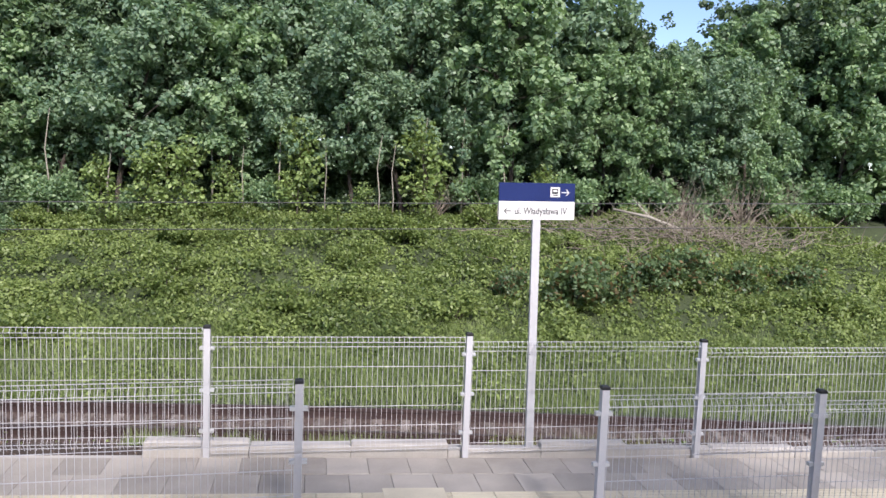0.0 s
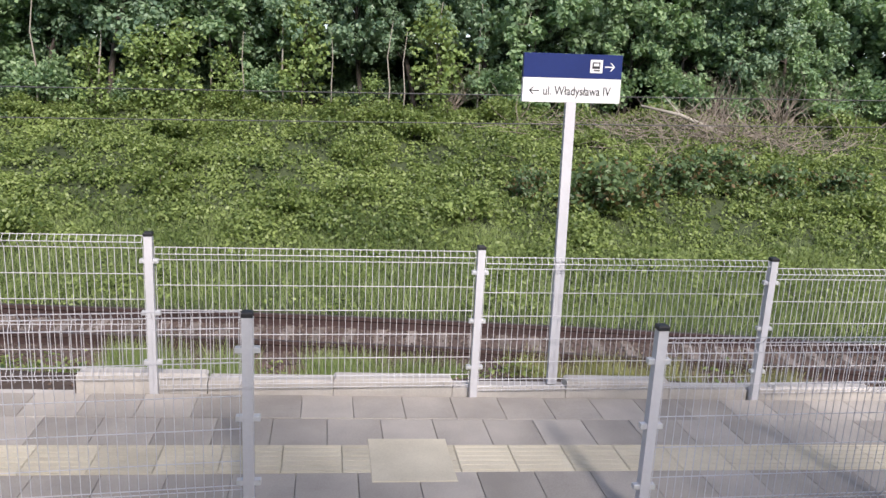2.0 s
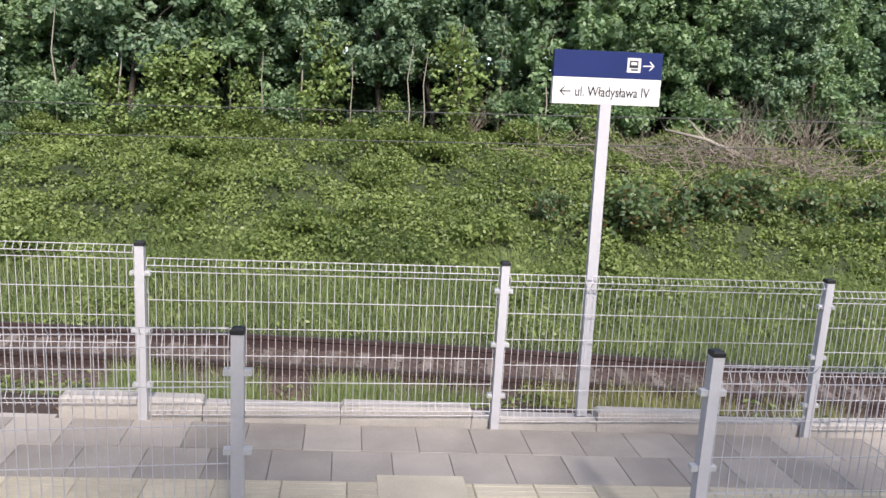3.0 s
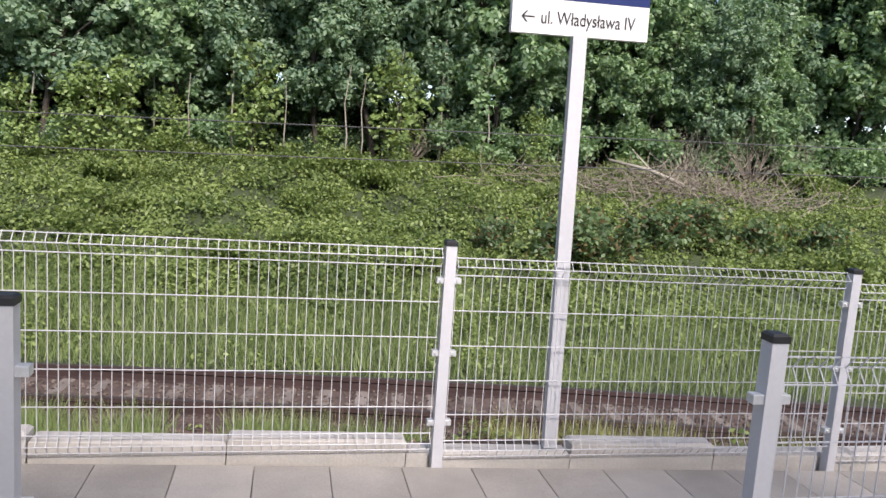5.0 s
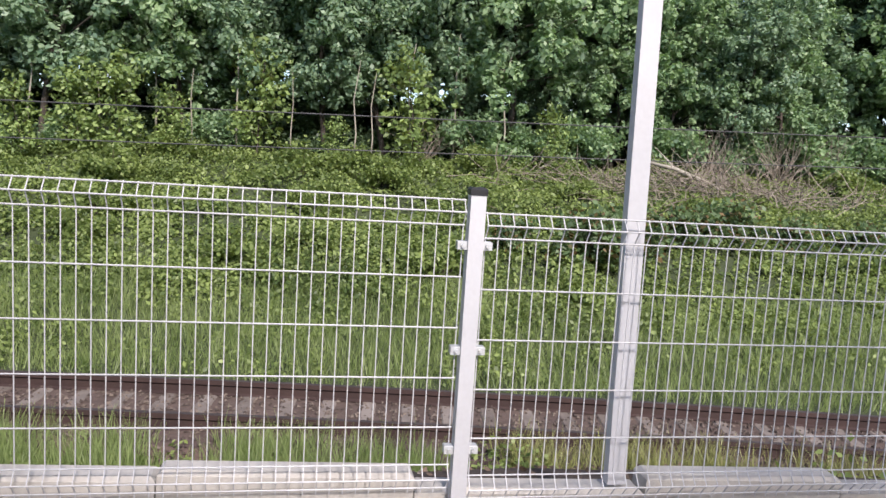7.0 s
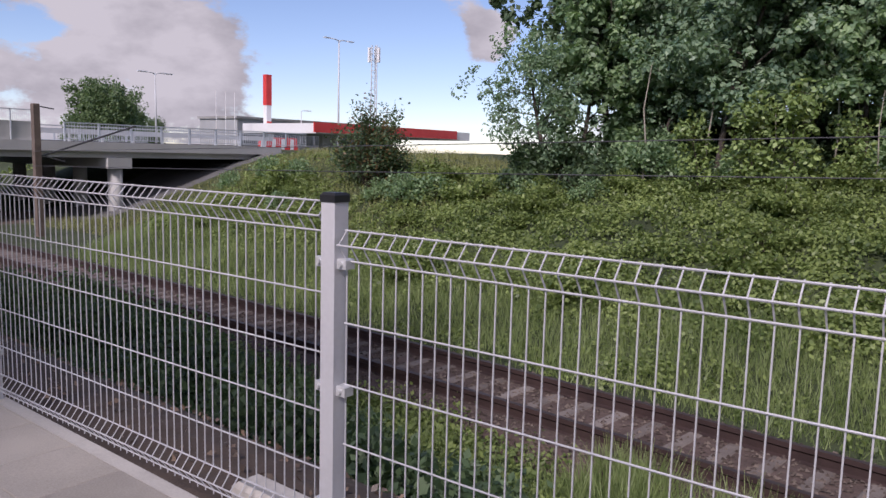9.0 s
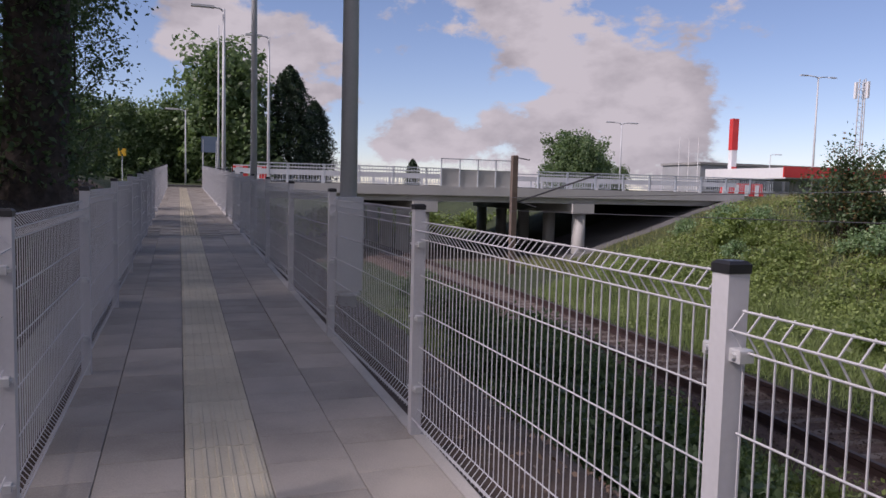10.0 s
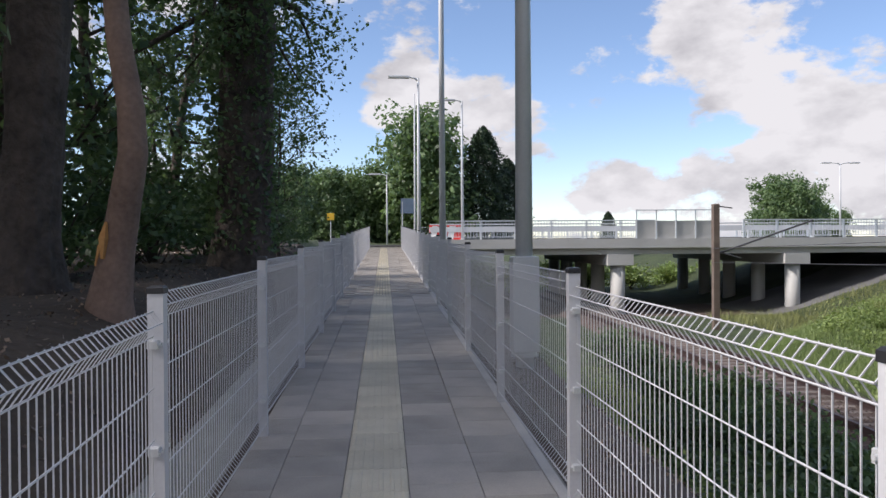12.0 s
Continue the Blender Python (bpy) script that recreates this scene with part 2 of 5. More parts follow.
M_BUILD = material("grey_cladding", (0.30, 0.31, 0.32), (0.42, 0.43, 0.44), 0.7, 10, 0.6, 0.1)
M_WINDOW = material("dark_glazing", (0.03, 0.04, 0.05), (0.06, 0.075, 0.09), 0.12, 10, 0.6, 0.0)
M_POLEBROWN = material("brown_concrete_post", (0.10, 0.075, 0.06), (0.20, 0.155, 0.13), 0.9, 25, 2, 0.4)
M_WIRE = material("dark_wire", (0.05, 0.05, 0.055), (0.09, 0.09, 0.095), 0.5, 40, 3, 0.0)
M_BLUEPAN = material("blue_grey_panel", (0.10, 0.15, 0.22), (0.16, 0.22, 0.30), 0.5, 20, 1, 0.0)
M_YELLOW = material("yellow_sign_face", (0.70, 0.42, 0.03), (0.80, 0.50, 0.05), 0.4, 20, 1, 0.0)
M_CAR = material("dark_car_paint", (0.03, 0.035, 0.045), (0.05, 0.055, 0.065), 0.25, 20, 1, 0.0)


# ---------------------------------------------------------------- mesh helpers
def mesh_of(name, verts, faces, mats, index=None, smooth=False):
    me = bpy.data.meshes.new(name)
    me.from_pydata([tuple(v) for v in verts], [], faces)
    for m in (mats if isinstance(mats, (list, tuple)) else [mats]):
        me.materials.append(m)
    if index is not None:
        me.polygons.foreach_set("material_index", index)
    if smooth:
        me.polygons.foreach_set("use_smooth", [True] * len(me.polygons))
    me.update()
    return me


def part(name, me, parent=None, label="", m=None):
    ob = new(name, me)
    if parent:
        ob.parent = parent
    if m is not None:
        ob.matrix_basis = m
    if label:
        ob["label"] = label
    return ob


def thing(name, label, category, m=None, group="", kind=""):
    ob = new(name)
    ob.empty_display_size = 0.1
    if m is not None:
        ob.matrix_basis = m
    return tagged(ob, label, category, group, kind)


class Build:
    """Collects boxes, tubes and sheets of one mesh."""

    def __init__(self):
        self.v, self.f, self.i = [], [], []

    def add(self, verts, faces, idx=0):
        n = len(self.v)
        self.v += [tuple(p) for p in verts]
        self.f += [tuple(n + k for k in f) for f in faces]
        self.i += [idx] * len(faces)

    def box(self, x0, y0, z0, x1, y1, z1, idx=0, bevel=0.0):
        """A box with its upper edges chamfered by bevel."""
        b = bevel
        v = [(x0, y0, z0), (x1, y0, z0), (x1, y1, z0), (x0, y1, z0)]
        f = [(3, 2, 1, 0)]
        if b:
            v += [(x0, y0, z1 - b), (x1, y0, z1 - b), (x1, y1, z1 - b), (x0, y1, z1 - b),
                  (x0 + b, y0 + b, z1), (x1 - b, y0 + b, z1), (x1 - b, y1 - b, z1), (x0 + b, y1 - b, z1)]
            for k in range(4):
                j = (k + 1) % 4
                f += [(k, j, 4 + j, 4 + k), (4 + k, 4 + j, 8 + j, 8 + k)]
            f.append((8, 9, 10, 11))
        else:
            v += [(x0, y0, z1), (x1, y0, z1), (x1, y1, z1), (x0, y1, z1)]
            for k in range(4):
                j = (k + 1) % 4
                f.append((k, j, 4 + j, 4 + k))
            f.append((4, 5, 6, 7))
        self.add(v, f, idx)

    def tube(self, path, radii, sides=8, idx=0, caps=True):
        path = [Vector(p) for p in path]
        radii = radii if isinstance(radii, (list, tuple)) else [radii] * len(path)
        verts, faces = [], []
        ref = None
        for k, p in enumerate(path):
            d = (path[min(k + 1, len(path) - 1)] - path[max(k - 1, 0)]).normalized()
            if ref is None:
                ref = Vector((1, 0, 0)) if abs(d.x) < 0.8 else Vector((0, 1, 0))
            s = (ref - d * ref.dot(d)).normalized()
            ref = s
            u = d.cross(s)
            for a in range(sides):
                w = 2 * math.pi * (a + 0.5) / sides
                verts.append(p + (s * math.cos(w) + u * math.sin(w)) * radii[k])
        for k in range(len(path) - 1):
            for a in range(sides):
                b = (a + 1) % sides
                faces.append((k * sides + a, k * sides + b, (k + 1) * sides + b, (k + 1) * sides + a))
        if caps:
            faces.append(tuple(reversed(range(sides))))
            faces.append(tuple((len(path) - 1) * sides + a for a in range(sides)))
        self.add(verts, faces, idx)

    def mesh(self, name, mats, smooth=False):
        return mesh_of(name, self.v, self.f, mats, self.i, smooth)


def smooth01(a, b, x):
    t = min(1.0, max(0.0, (x - a) / (b - a)))
    return t * t * (3 - 2 * t)


# ---------------------------------------------------------------- lie of the land
SLOPE = 0.0262
END_X = -46.0                     # where the ramp meets the road
NEAR_Y, FAR_Y = -1.86, 0.0        # the two fence lines


def floor_z(x):
    return -0.04 - SLOPE * x


def track_y(x):
    return 7.95 + 3.0 * (1 - math.exp(min(x, 14) / 22))


def land(x, y):
    fz = floor_z(max(-60.0, min(x, 12.0)))
    n = noise.noise((x * 0.35, y * 0.35, 0.0)) * 0.12 + noise.noise((x * 1.3, y * 1.3, 4.0)) * 0.035
    if y < -1.95:
        d = -1.95 - y
        bank = 0.88 * smooth01(0.15, 1.75, d) + 0.02 * min(d, 10)
        bank *= 1 - 0.85 * smooth01(-30, -41, x)
        ramp = min(1.05, 0.17 * d)
        gate = smooth01(-3.2, -2.0, x) * (1 - smooth01(0.9, 2.0, x))
        return fz - 0.06 + bank * (1 - gate) + ramp * gate + n * smooth01(0.3, 1.5, d)
    if y < 0.24:
        return fz - 0.14
    ty = track_y(x)
    low = -2.72
    foot = ty + 2.6 + 8.0 * smooth01(-27.5, -38.5, x)
    crest = 23.5 + 10.5 * smooth01(-27.5, -38.5, x)
    top = 0.85 + 0.15 * smooth01(0, 14, x) - 0.45 * math.exp(-((x + 14) / 9.0) ** 2) + 0.35 * smooth01(-18, -30, x)
    if y < ty - 2.2:
        s = smooth01(0.45, 4.0 + 0.04 * max(0, -6 - x), y)
        z = (fz - 0.12) * (1 - s) + low * s
        return z + n * smooth01(0.3, 1.2, y)
    if y < foot:
        return low + n * 0.4
    s = min(1.0, (y - foot) / (crest - foot))
    s2 = 0.75 * s + 0.25 * smooth01(0, 1, s)
    z = low + (top - low) * s2 + n * 1.6
    if y > crest:
        z += 0.02 * min(y - crest, 12) + 0.11 * min(max(0.0, y - crest - 2), 16) * smooth01(-17, -11, x)
    return z


def spread(lo, hi, step, outer):
    inner = list(np.arange(lo, hi + 1e-6, step))
    return [-v for v in reversed(outer) if -v < lo - 1] + inner + [v for v in outer if v > hi + 1]


gx = spread(-62, 34, 0.5, [45, 70, 110, 200, 500, 2000])
gy = spread(-14, 46, 0.4, [18, 24, 34, 52, 60, 80, 130, 300, 800, 2000])
gv = [(x, y, land(x, y)) for x in gx for y in gy]
gf, gi = [], []
for a in range(len(gx) - 1):
    for b in range(len(gy) - 1):
        k = a * len(gy) + b
        gf.append((k, k + len(gy), k + len(gy) + 1, k + 1))
        x, y = (gx[a] + gx[a + 1]) / 2, (gy[b] + gy[b + 1]) / 2
        w = noise.noise((x * 0.5, y * 0.5, 9.0)) * 0.9
        ty = track_y(x)
        if y < -1.9:
            zone = 0
            if -2.25 < y and x < -1.6:
                zone = 3
            if x < -26 + 3 * w:
                zone = 2
            if -2.6 < x < 1.6 and y > -8:
                zone = 3
        elif y < 1.3 + 1.3 * smooth01(-2.5, -4.5, x) + 0.5 * w + 0.03 * max(0, -8 - x) and x > -38:
            zone = 1
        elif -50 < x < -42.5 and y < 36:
            # zone 4 takes the paving colour darkened for the deck's shade
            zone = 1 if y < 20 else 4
        else:
            zone = 2
        gi.append(zone)
ground = new("ground", mesh_of("ground", gv, gf, [M_SOIL, M_DIRT, M_GRASSG, M_GRAVEL, M_PAVE_SHADE], gi, True))
tagged(ground, "uneven ground of dark soil, dirt and grassy banks", "ground", kind="structure")

# ---------------------------------------------------------------- railway
track = thing("railway_track", "single railway track with rusty rails on concrete sleepers", "railway track", kind="structure")
xs = list(np.arange(-60, 30.1, 1.0))
bed = Build()
prof = [(-1.8, -2.80), (-1.35, -2.52), (-0.9, -2.505), (-0.7, -2.54), (0.7, -2.54), (0.9, -2.505), (1.35, -2.52), (1.8, -2.80)]
bv = []
for x in xs:
    dy = (track_y(x + 0.2) - track_y(x - 0.2)) / 0.4
    nx, ny = -dy / math.hypot(1, dy), 1 / math.hypot(1, dy)
    for o, z in prof:
        bv.append((x + nx * o, track_y(x) + ny * o, z + 0.02 * noise.noise((x * 2, o, 0))))
bed.add(bv, [(k * 8 + j, (k + 1) * 8 + j, (k + 1) * 8 + j + 1, k * 8 + j + 1) for k in range(len(xs) - 1) for j in range(7)])
part("ballast_bed", bed.mesh("ballast_bed", M_BALLAST), track, "brown stained ballast bed")
for side in (-0.75, 0.75):
    section = [(-0.07, -2.525), (-0.012, -2.50), (-0.012, -2.39), (-0.045, -2.37), (-0.045, -2.30), (0.045, -2.30), (0.045, -2.37), (0.012, -2.39), (0.012, -2.50), (0.07, -2.525)]
    rv = []
    for x in xs:
        dy = (track_y(x + 0.2) - track_y(x - 0.2)) / 0.4
        nx, ny = -dy / math.hypot(1, dy), 1 / math.hypot(1, dy)
        rv += [(x + nx * (side + o), track_y(x) + ny * (side + o), z) for o, z in section]
    fs, fi = [], []
    for k in range(len(xs) - 1):
        for j in range(9):
            fs.append((k * 10 + j, (k + 1) * 10 + j, (k + 1) * 10 + j + 1, k * 10 + j + 1))
            fi.append(1 if j == 4 else 0)
    part("rail", mesh_of("rail", rv, fs, [M_RUST, M_RAILTOP], fi), track, "rusty steel rail with a worn head")
sl = Build()
sl.box(-0.12, -1.2, -0.16, 0.12, 1.2, 0.0, bevel=0.03)
sl_me = sl.mesh("sleeper", M_SLEEPER)
s_x = -44.0
while s_x < 24:
    dy = (track_y(s_x + 0.2) - track_y(s_x - 0.2)) / 0.4
    part("sleeper", sl_me, track, "", pose(s_x, track_y(s_x), -2.522, 0, 0, math.degrees(math.atan(dy))))
    s_x += 0.6
rng = np.random.default_rng(3)


def scatter_stones(count):
    b = Build()
    for _ in range(count):
        x = rng.uniform(-20, 12)
        o = rng.uniform(-1.55, 1.55)
        r = rng.uniform(0.02, 0.045)
        z = -2.535 + 0.03 * (abs(o) > 0.85) - max(0, abs(o) - 1.35) * 0.6
        c = Vector((x, track_y(x) + o, z + r * 0.3))
        p = [c + Vector((rng.uniform(-.3, .3) + dx, rng.uniform(-.3, .3) + dy, dz * rng.uniform(.6, 1))) * r for dx, dy, dz in ((1, 0, 0), (-.5, .9, 0), (-.5, -.9, 0), (0, 0, 1))]
        b.add(p, [(0, 1, 3), (1, 2, 3), (2, 0, 3)])
    return b.mesh("ballast_stones", M_STONE)


tagged(new("ballast_stones", scatter_stones(9000)), "loose brown ballast stones between the rails", "ballast", kind="stuff")

# ---------------------------------------------------------------- ramp paving
walkway = new("walkway")
tagged(walkway, "long sloping footpath of grey concrete slabs with a cream ribbed strip", "footpath", kind="structure")
TILT = math.degrees(math.atan(SLOPE))
bedb = Build()
for x0, x1 in ((END_X, -20), (-20, 0), (0, 13)):
    z0, z1 = floor_z(x0) - 0.055, floor_z(x1) - 0.055
    v = [(x0, -1.93, z0 - .3), (x1, -1.93, z1 - .3), (x1, 0.10, z1 - .3), (x0, 0.10, z0 - .3), (x0, -1.93, z0), (x1, -1.93, z1), (x1, 0.10, z1), (x0, 0.10, z0)]
    bedb.add(v, [(0, 1, 5, 4), (2, 3, 7, 6), (4, 5, 6, 7), (1, 2, 6, 5), (3, 0, 4, 7)])
part("bedding", bedb.mesh("bedding", M_BED), walkway, "sandy joint bedding")
b = Build()
for x0, x1 in ((END_X, -20), (-20, -3.14)):
    z0, z1 = floor_z(x0) - 0.004, floor_z(x1) - 0.004
    v = [(x, y, z - d) for d in (.2, 0) for x, y, z in ((x0, -.018, z0), (x1, -.018, z1), (x1, .052, z1), (x0, .052, z0))]
    b.add(v, [(0, 1, 5, 4), (2, 3, 7, 6), (4, 5, 6, 7), (1, 2, 6, 5), (3, 0, 4, 7)])
part("edging", b.mesh("edging", M_KERB), walkway, "thin pale concrete edging")
G = 0.0018


def slab_mesh(name, lx, ly, mat, ribs=0):
    b = Build()
    b.box(-lx / 2 + G, -ly / 2 + G, -0.05, lx / 2 - G, ly / 2 - G, 0.0, bevel=0.004)
    if ribs:
        for k in range(ribs):
            y = -ly / 2 + (k + 0.5) * ly / ribs
            b.box(-lx / 2 + 0.006, y - 0.012, 0.0005, lx / 2 - 0.006, y + 0.012, 0.005, bevel=0.003)
    return b.mesh(name, mat)


ROWS = [(-0.43, -0.02), (-0.85, -0.43), (-1.63, -1.23), (-1.91, -1.63)]

# ---------------------------------------------------------------- fences
PANEL_L, PANEL_H = 2.46, 1.17


BARS = (0.02, 0.068, 0.116, 0.27, 0.47, 0.67, 0.87, PANEL_H - 0.1, PANEL_H - 0.048, PANEL_H - 0.004)
FOLD = [(0.0, 0.0), (0.0, 0.02), (-0.008, 0.03), (-0.038, 0.068), (-0.008, 0.106), (0.0, 0.118), (0.0, PANEL_H - 0.102), (-0.008, PANEL_H - 0.09), (-0.038, PANEL_H - 0.048), (-0.006, PANEL_H - 0.010), (0.0, PANEL_H)]


def upright_wires(n, name):
    """Upright wires of a panel, folded towards -y at top and bottom; x along it, the foot at z = 0."""
    b = Build()
    for k in range(n):
        x = (k / (n - 1) - 0.5) * (PANEL_L - 0.01) if n > 1 else 0.0
        b.tube([(x, y, z) for y, z in FOLD], 0.0026, 4, caps=False)
    return b.mesh(name, M_WHITE)


PANEL_ME = upright_wires(49, "wire_rest")
WIRE_ME = upright_wires(1, "wire")
b = Build()
b.tube([(-PANEL_L / 2, 0, 0), (PANEL_L / 2, 0, 0)], 0.0033, 5)
BAR_ME = b.mesh("crossbar", M_WHITE)
b = Build()
b.box(-0.03, -0.03, -0.24, 0.03, 0.03, 1.235)
POST_ME = b.mesh("post", M_WHITE)
b = Build()
b.box(-0.033, -0.033, 1.222, 0.033, 0.033, 1.252, bevel=0.008)
CAP_ME = b.mesh("cap", M_CAP)
b = Build()
b.box(-0.068, -0.022, -0.016, 0.068, 0.018, 0.016, bevel=0.003)
b.tube([(0.048, -0.018, 0), (0.048, -0.032, 0)], 0.008, 6)
b.tube([(-0.048, -0.018, 0), (-0.048, -0.032, 0)], 0.008, 6)
CLIP_ME = b.mesh("clip", M_STEEL)


def fence_post(fence, x, y, flip=False, drop=0.0):
    p = part("post", POST_ME, fence, "white square post with black cap", pose(x, y, floor_z(x) + 0.04 - drop, 0, 0, 180 if flip else 0))
    part("cap", CAP_ME, p, "black plastic cap")
    for h in (0.22, 0.62, 1.03):
        part("clip", CLIP_ME, p, "galvanised panel clip", pose(0, 0.004, h))


def fence_panel(fence, xa, ya, xb, yb, foot_x, flip=False, near=True, drop=0.0):
    """A panel between two posts, level, folded towards -y (or +y if flipped)."""
    length = math.hypot(xb - xa, yb - ya) - (S - PANEL_L)
    turn = math.degrees(math.atan2(yb - ya, xb - xa))
    p = part("panel", None, fence, "white welded wire panel", pose((xa + xb) / 2, (ya + yb) / 2, floor_z(foot_x) + 0.095 - drop, 0, 0, turn + (180 if flip else 0)))
    p.empty_display_size = 0.1
    for z in BARS:
        off = -0.041 if abs(z - 0.068) < 1e-6 or abs(z - PANEL_H + 0.048) < 1e-6 else -0.005
        part("crossbar", BAR_ME, p, "", pose(0, off, z) @ Matrix.Diagonal((length / PANEL_L, 1, 1, 1)))
    if near:
        count = int(round(length / 0.051)) + 1
        for k in range(count):
            part("wire", WIRE_ME, p, "", pose((k / (count - 1) - 0.5) * (length - 0.01), 0, 0))
    else:
        tagged(part("wire_rest", PANEL_ME, p), kind="stuff")


S = 2.54
fence_a = thing("wire_fence", "white wire mesh fence with black-capped posts along the railway side", "fence")
fence_b = thing("wire_fence", "white wire mesh fence with black-capped posts below the wooded bank", "fence")
fence_c = thing("wire_fence", "white wire mesh fence beyond the gap in the bank side", "fence")
for k in range(-4, 19):
    x = -S * k
    if x > END_X:
        fence_post(fence_a, x, FAR_Y)
        if x - S > END_X:
            fence_panel(fence_a, x - S, FAR_Y + 0.012, x, FAR_Y + 0.012, x, near=-8 < x - S / 2 < 6.4, drop=0.02 if k == 0 else 0.0)
# the last post by the gap stands a little inside the line
line_b = [(-1.65, -1.72)] + [(-1.66 - S * k, NEAR_Y) for k in range(1, 18) if -1.66 - S * k > END_X]
for k, (x, y) in enumerate(line_b):
    fence_post(fence_b, x, y, True, 0.0 if k else 0.03)
    if k + 1 < len(line_b):
        x2, y2 = line_b[k + 1]
        fence_panel(fence_b, x2, y2 - 0.012, x, y - 0.012, x, True, x - S / 2 > -8)
line_c = [0.70, 2.58] + [2.58 + S * k for k in range(1, 4)]
for k, x in enumerate(line_c):
    fence_post(fence_c, x, NEAR_Y, True)
    if k + 1 < len(line_c):
        fence_panel(fence_c, x, NEAR_Y - 0.012, line_c[k + 1], NEAR_Y - 0.012, line_c[k + 1], True, x < 6)


# kerb stones behind the trackside fence
def kerb(x0, x1, high, deep=0.13, turn=0.0):
    b = Build()
    L = x1 - x0
    b.box(-L / 2, 0, -0.2, L / 2, deep, high, bevel=0.018)
    ob = new("kerb_stone", b.mesh("kerb_stone", M_KERB))
    ob.matrix_basis = pose((x0 + x1) / 2, 0.042, floor_z((x0 + x1) / 2) - 0.01, 0, TILT, turn)
    tagged(ob, "pale concrete kerb stone lying behind the fence", "kerb stone", "kerb stones along the footpath edge")


kerb(-3.13, -2.15, 0.15)
kerb(-2.14, -1.155, 0.115)
kerb(-1.15, -0.17, 0.14)
kerb(-0.165, 0.82, 0.08)
kerb(0.825, 1.76, 0.145)
kerb(1.765, 2.75, 0.09)
kerb(2.755, 3.75, 0.1)
kerb(3.755, 4.75, 0.07)
kerb(4.755, 5.75, 0.07)
kerb(5.755, 6.75, 0.07)
kerb(6.755, 7.75, 0.07)
# ---------------------------------------------------------------- direction sign
sign = thing("direction_sign", "blue and white direction sign on a white square pole", "sign", pose(0.70, 0.085, 0.05, 0, -1.1, 0))
b = Build()
b.box(-0.04, -0.025, -0.02, 0.04, 0.025, 2.36)
part("pole", b.mesh("pole", M_WHITE), sign, "white square steel pole")
b = Build()
b.box(-0.395, -0.022, 2.35, 0.395, 0.022, 2.535, bevel=0.002)
part("lower_panel", b.mesh("lower_panel", M_SIGNW), sign, "white panel with black lettering")
b = Build()
b.box(-0.395, -0.022, 2.536, 0.395, 0.022, 2.72, bevel=0.002)
part("upper_panel", b.mesh("upper_panel", M_BLUE), sign, "navy blue panel with pictogram")


def flat(name, verts, faces, mat, parent, label=""):
    return part(name, mesh_of(name, [(x, -0.0245, z) for x, z in verts], faces, mat), parent, label)


def arrow(x, z, s, way, mat):
    """An arrow of half-length s pointing along +x or -x."""
    w, t = way, 0.10 * s
    v = [(-s, -t), (s * 0.8, -t), (s * 0.8, t), (-s, t), (s, 0), (s * 0.25, s * 0.75), (s * 0.02, s * 0.75), (s * 0.68, 0), (s * 0.25, -s * 0.75), (s * 0.02, -s * 0.75)]
    v = [(x + w * a, z + c) for a, c in v]
    flat("arrow", v, [(0, 1, 2, 3), (4, 5, 6, 7), (7, 9, 8, 4)], mat, sign)


arrow(0.295, 2.628, 0.042, 1, M_SIGNW)
arrow(-0.305, 2.437, 0.040, -1, M_INK)
px, pz = 0.185, 2.63
flat("pictogram", [(px - .05, pz - .05), (px + .05, pz - .05), (px + .05, pz + .05), (px - .05, pz + .05)], [(0, 1, 2, 3)], M_SIGNW, sign, "white train pictogram field")
b = Build()
b.box(px - .034, -0.0262, pz - .018, px + .03, -0.0252, pz + .032)
b.box(px - .02, -0.0262, pz - .036, px + .03, -0.0252, pz - .026)
part("train_symbol", b.mesh("train_symbol", M_INK), sign, "dark train symbol")
b = Build()
b.box(px - .022, -0.0278, pz + .002, px + .02, -0.0268, pz + .022)
part("train_window", b.mesh("train_window", M_SIGNW), sign)
cu = bpy.data.curves.new("lettering", 'FONT')
cu.body = "ul. W\u0142adys\u0142awa IV"
cu.size = 0.098
cu.extrude = 0.0006
cu.align_x, cu.align_y = 'LEFT', 'CENTER'
cu.materials.append(M_INK)
tmp = new("lettering_curve", cu)
bpy.context.view_layer.update()
tme = bpy.data.meshes.new_from_object(tmp.evaluated_get(bpy.context.evaluated_depsgraph_get()))
bpy.data.objects.remove(tmp)
wid = max(v.co.x for v in tme.vertices)
let = part("lettering", tme, sign, "black lettering")
let.matrix_basis = pose(-0.235, -0.0255, 2.436, 90, 0, 0) @ Matrix.Diagonal((0.55 / wid, 1, 1, 1))


# ---------------------------------------------------------------- plants
def leaf_cloud(points, normals_up, size, rg, spread_n=0.7, aspect=0.62):
    """Rhombic folded leaves round the given points: vertex and face arrays."""
    n = len(points)
    nor = rg.normal(0, spread_n, (n, 3)) + np.asarray(normals_up)
    nor /= np.linalg.norm(nor, axis=1)[:, None]
    t = rg.normal(0, 1, (n, 3))
    t -= nor * (t * nor).sum(1)[:, None]
    t /= np.linalg.norm(t, axis=1)[:, None]
    s = np.cross(nor, t)
    L = size * rg.uniform(0.6, 1.25, n)[:, None]
    p = np.asarray(points)
    v = np.stack([p - t * L * 0.5, p + s * L * aspect * 0.5 - nor * L * 0.08, p + t * L * 0.5 - nor * L * 0.12, p - s * L * aspect * 0.5 - nor * L * 0.08], 1).reshape(-1, 3)
    return v


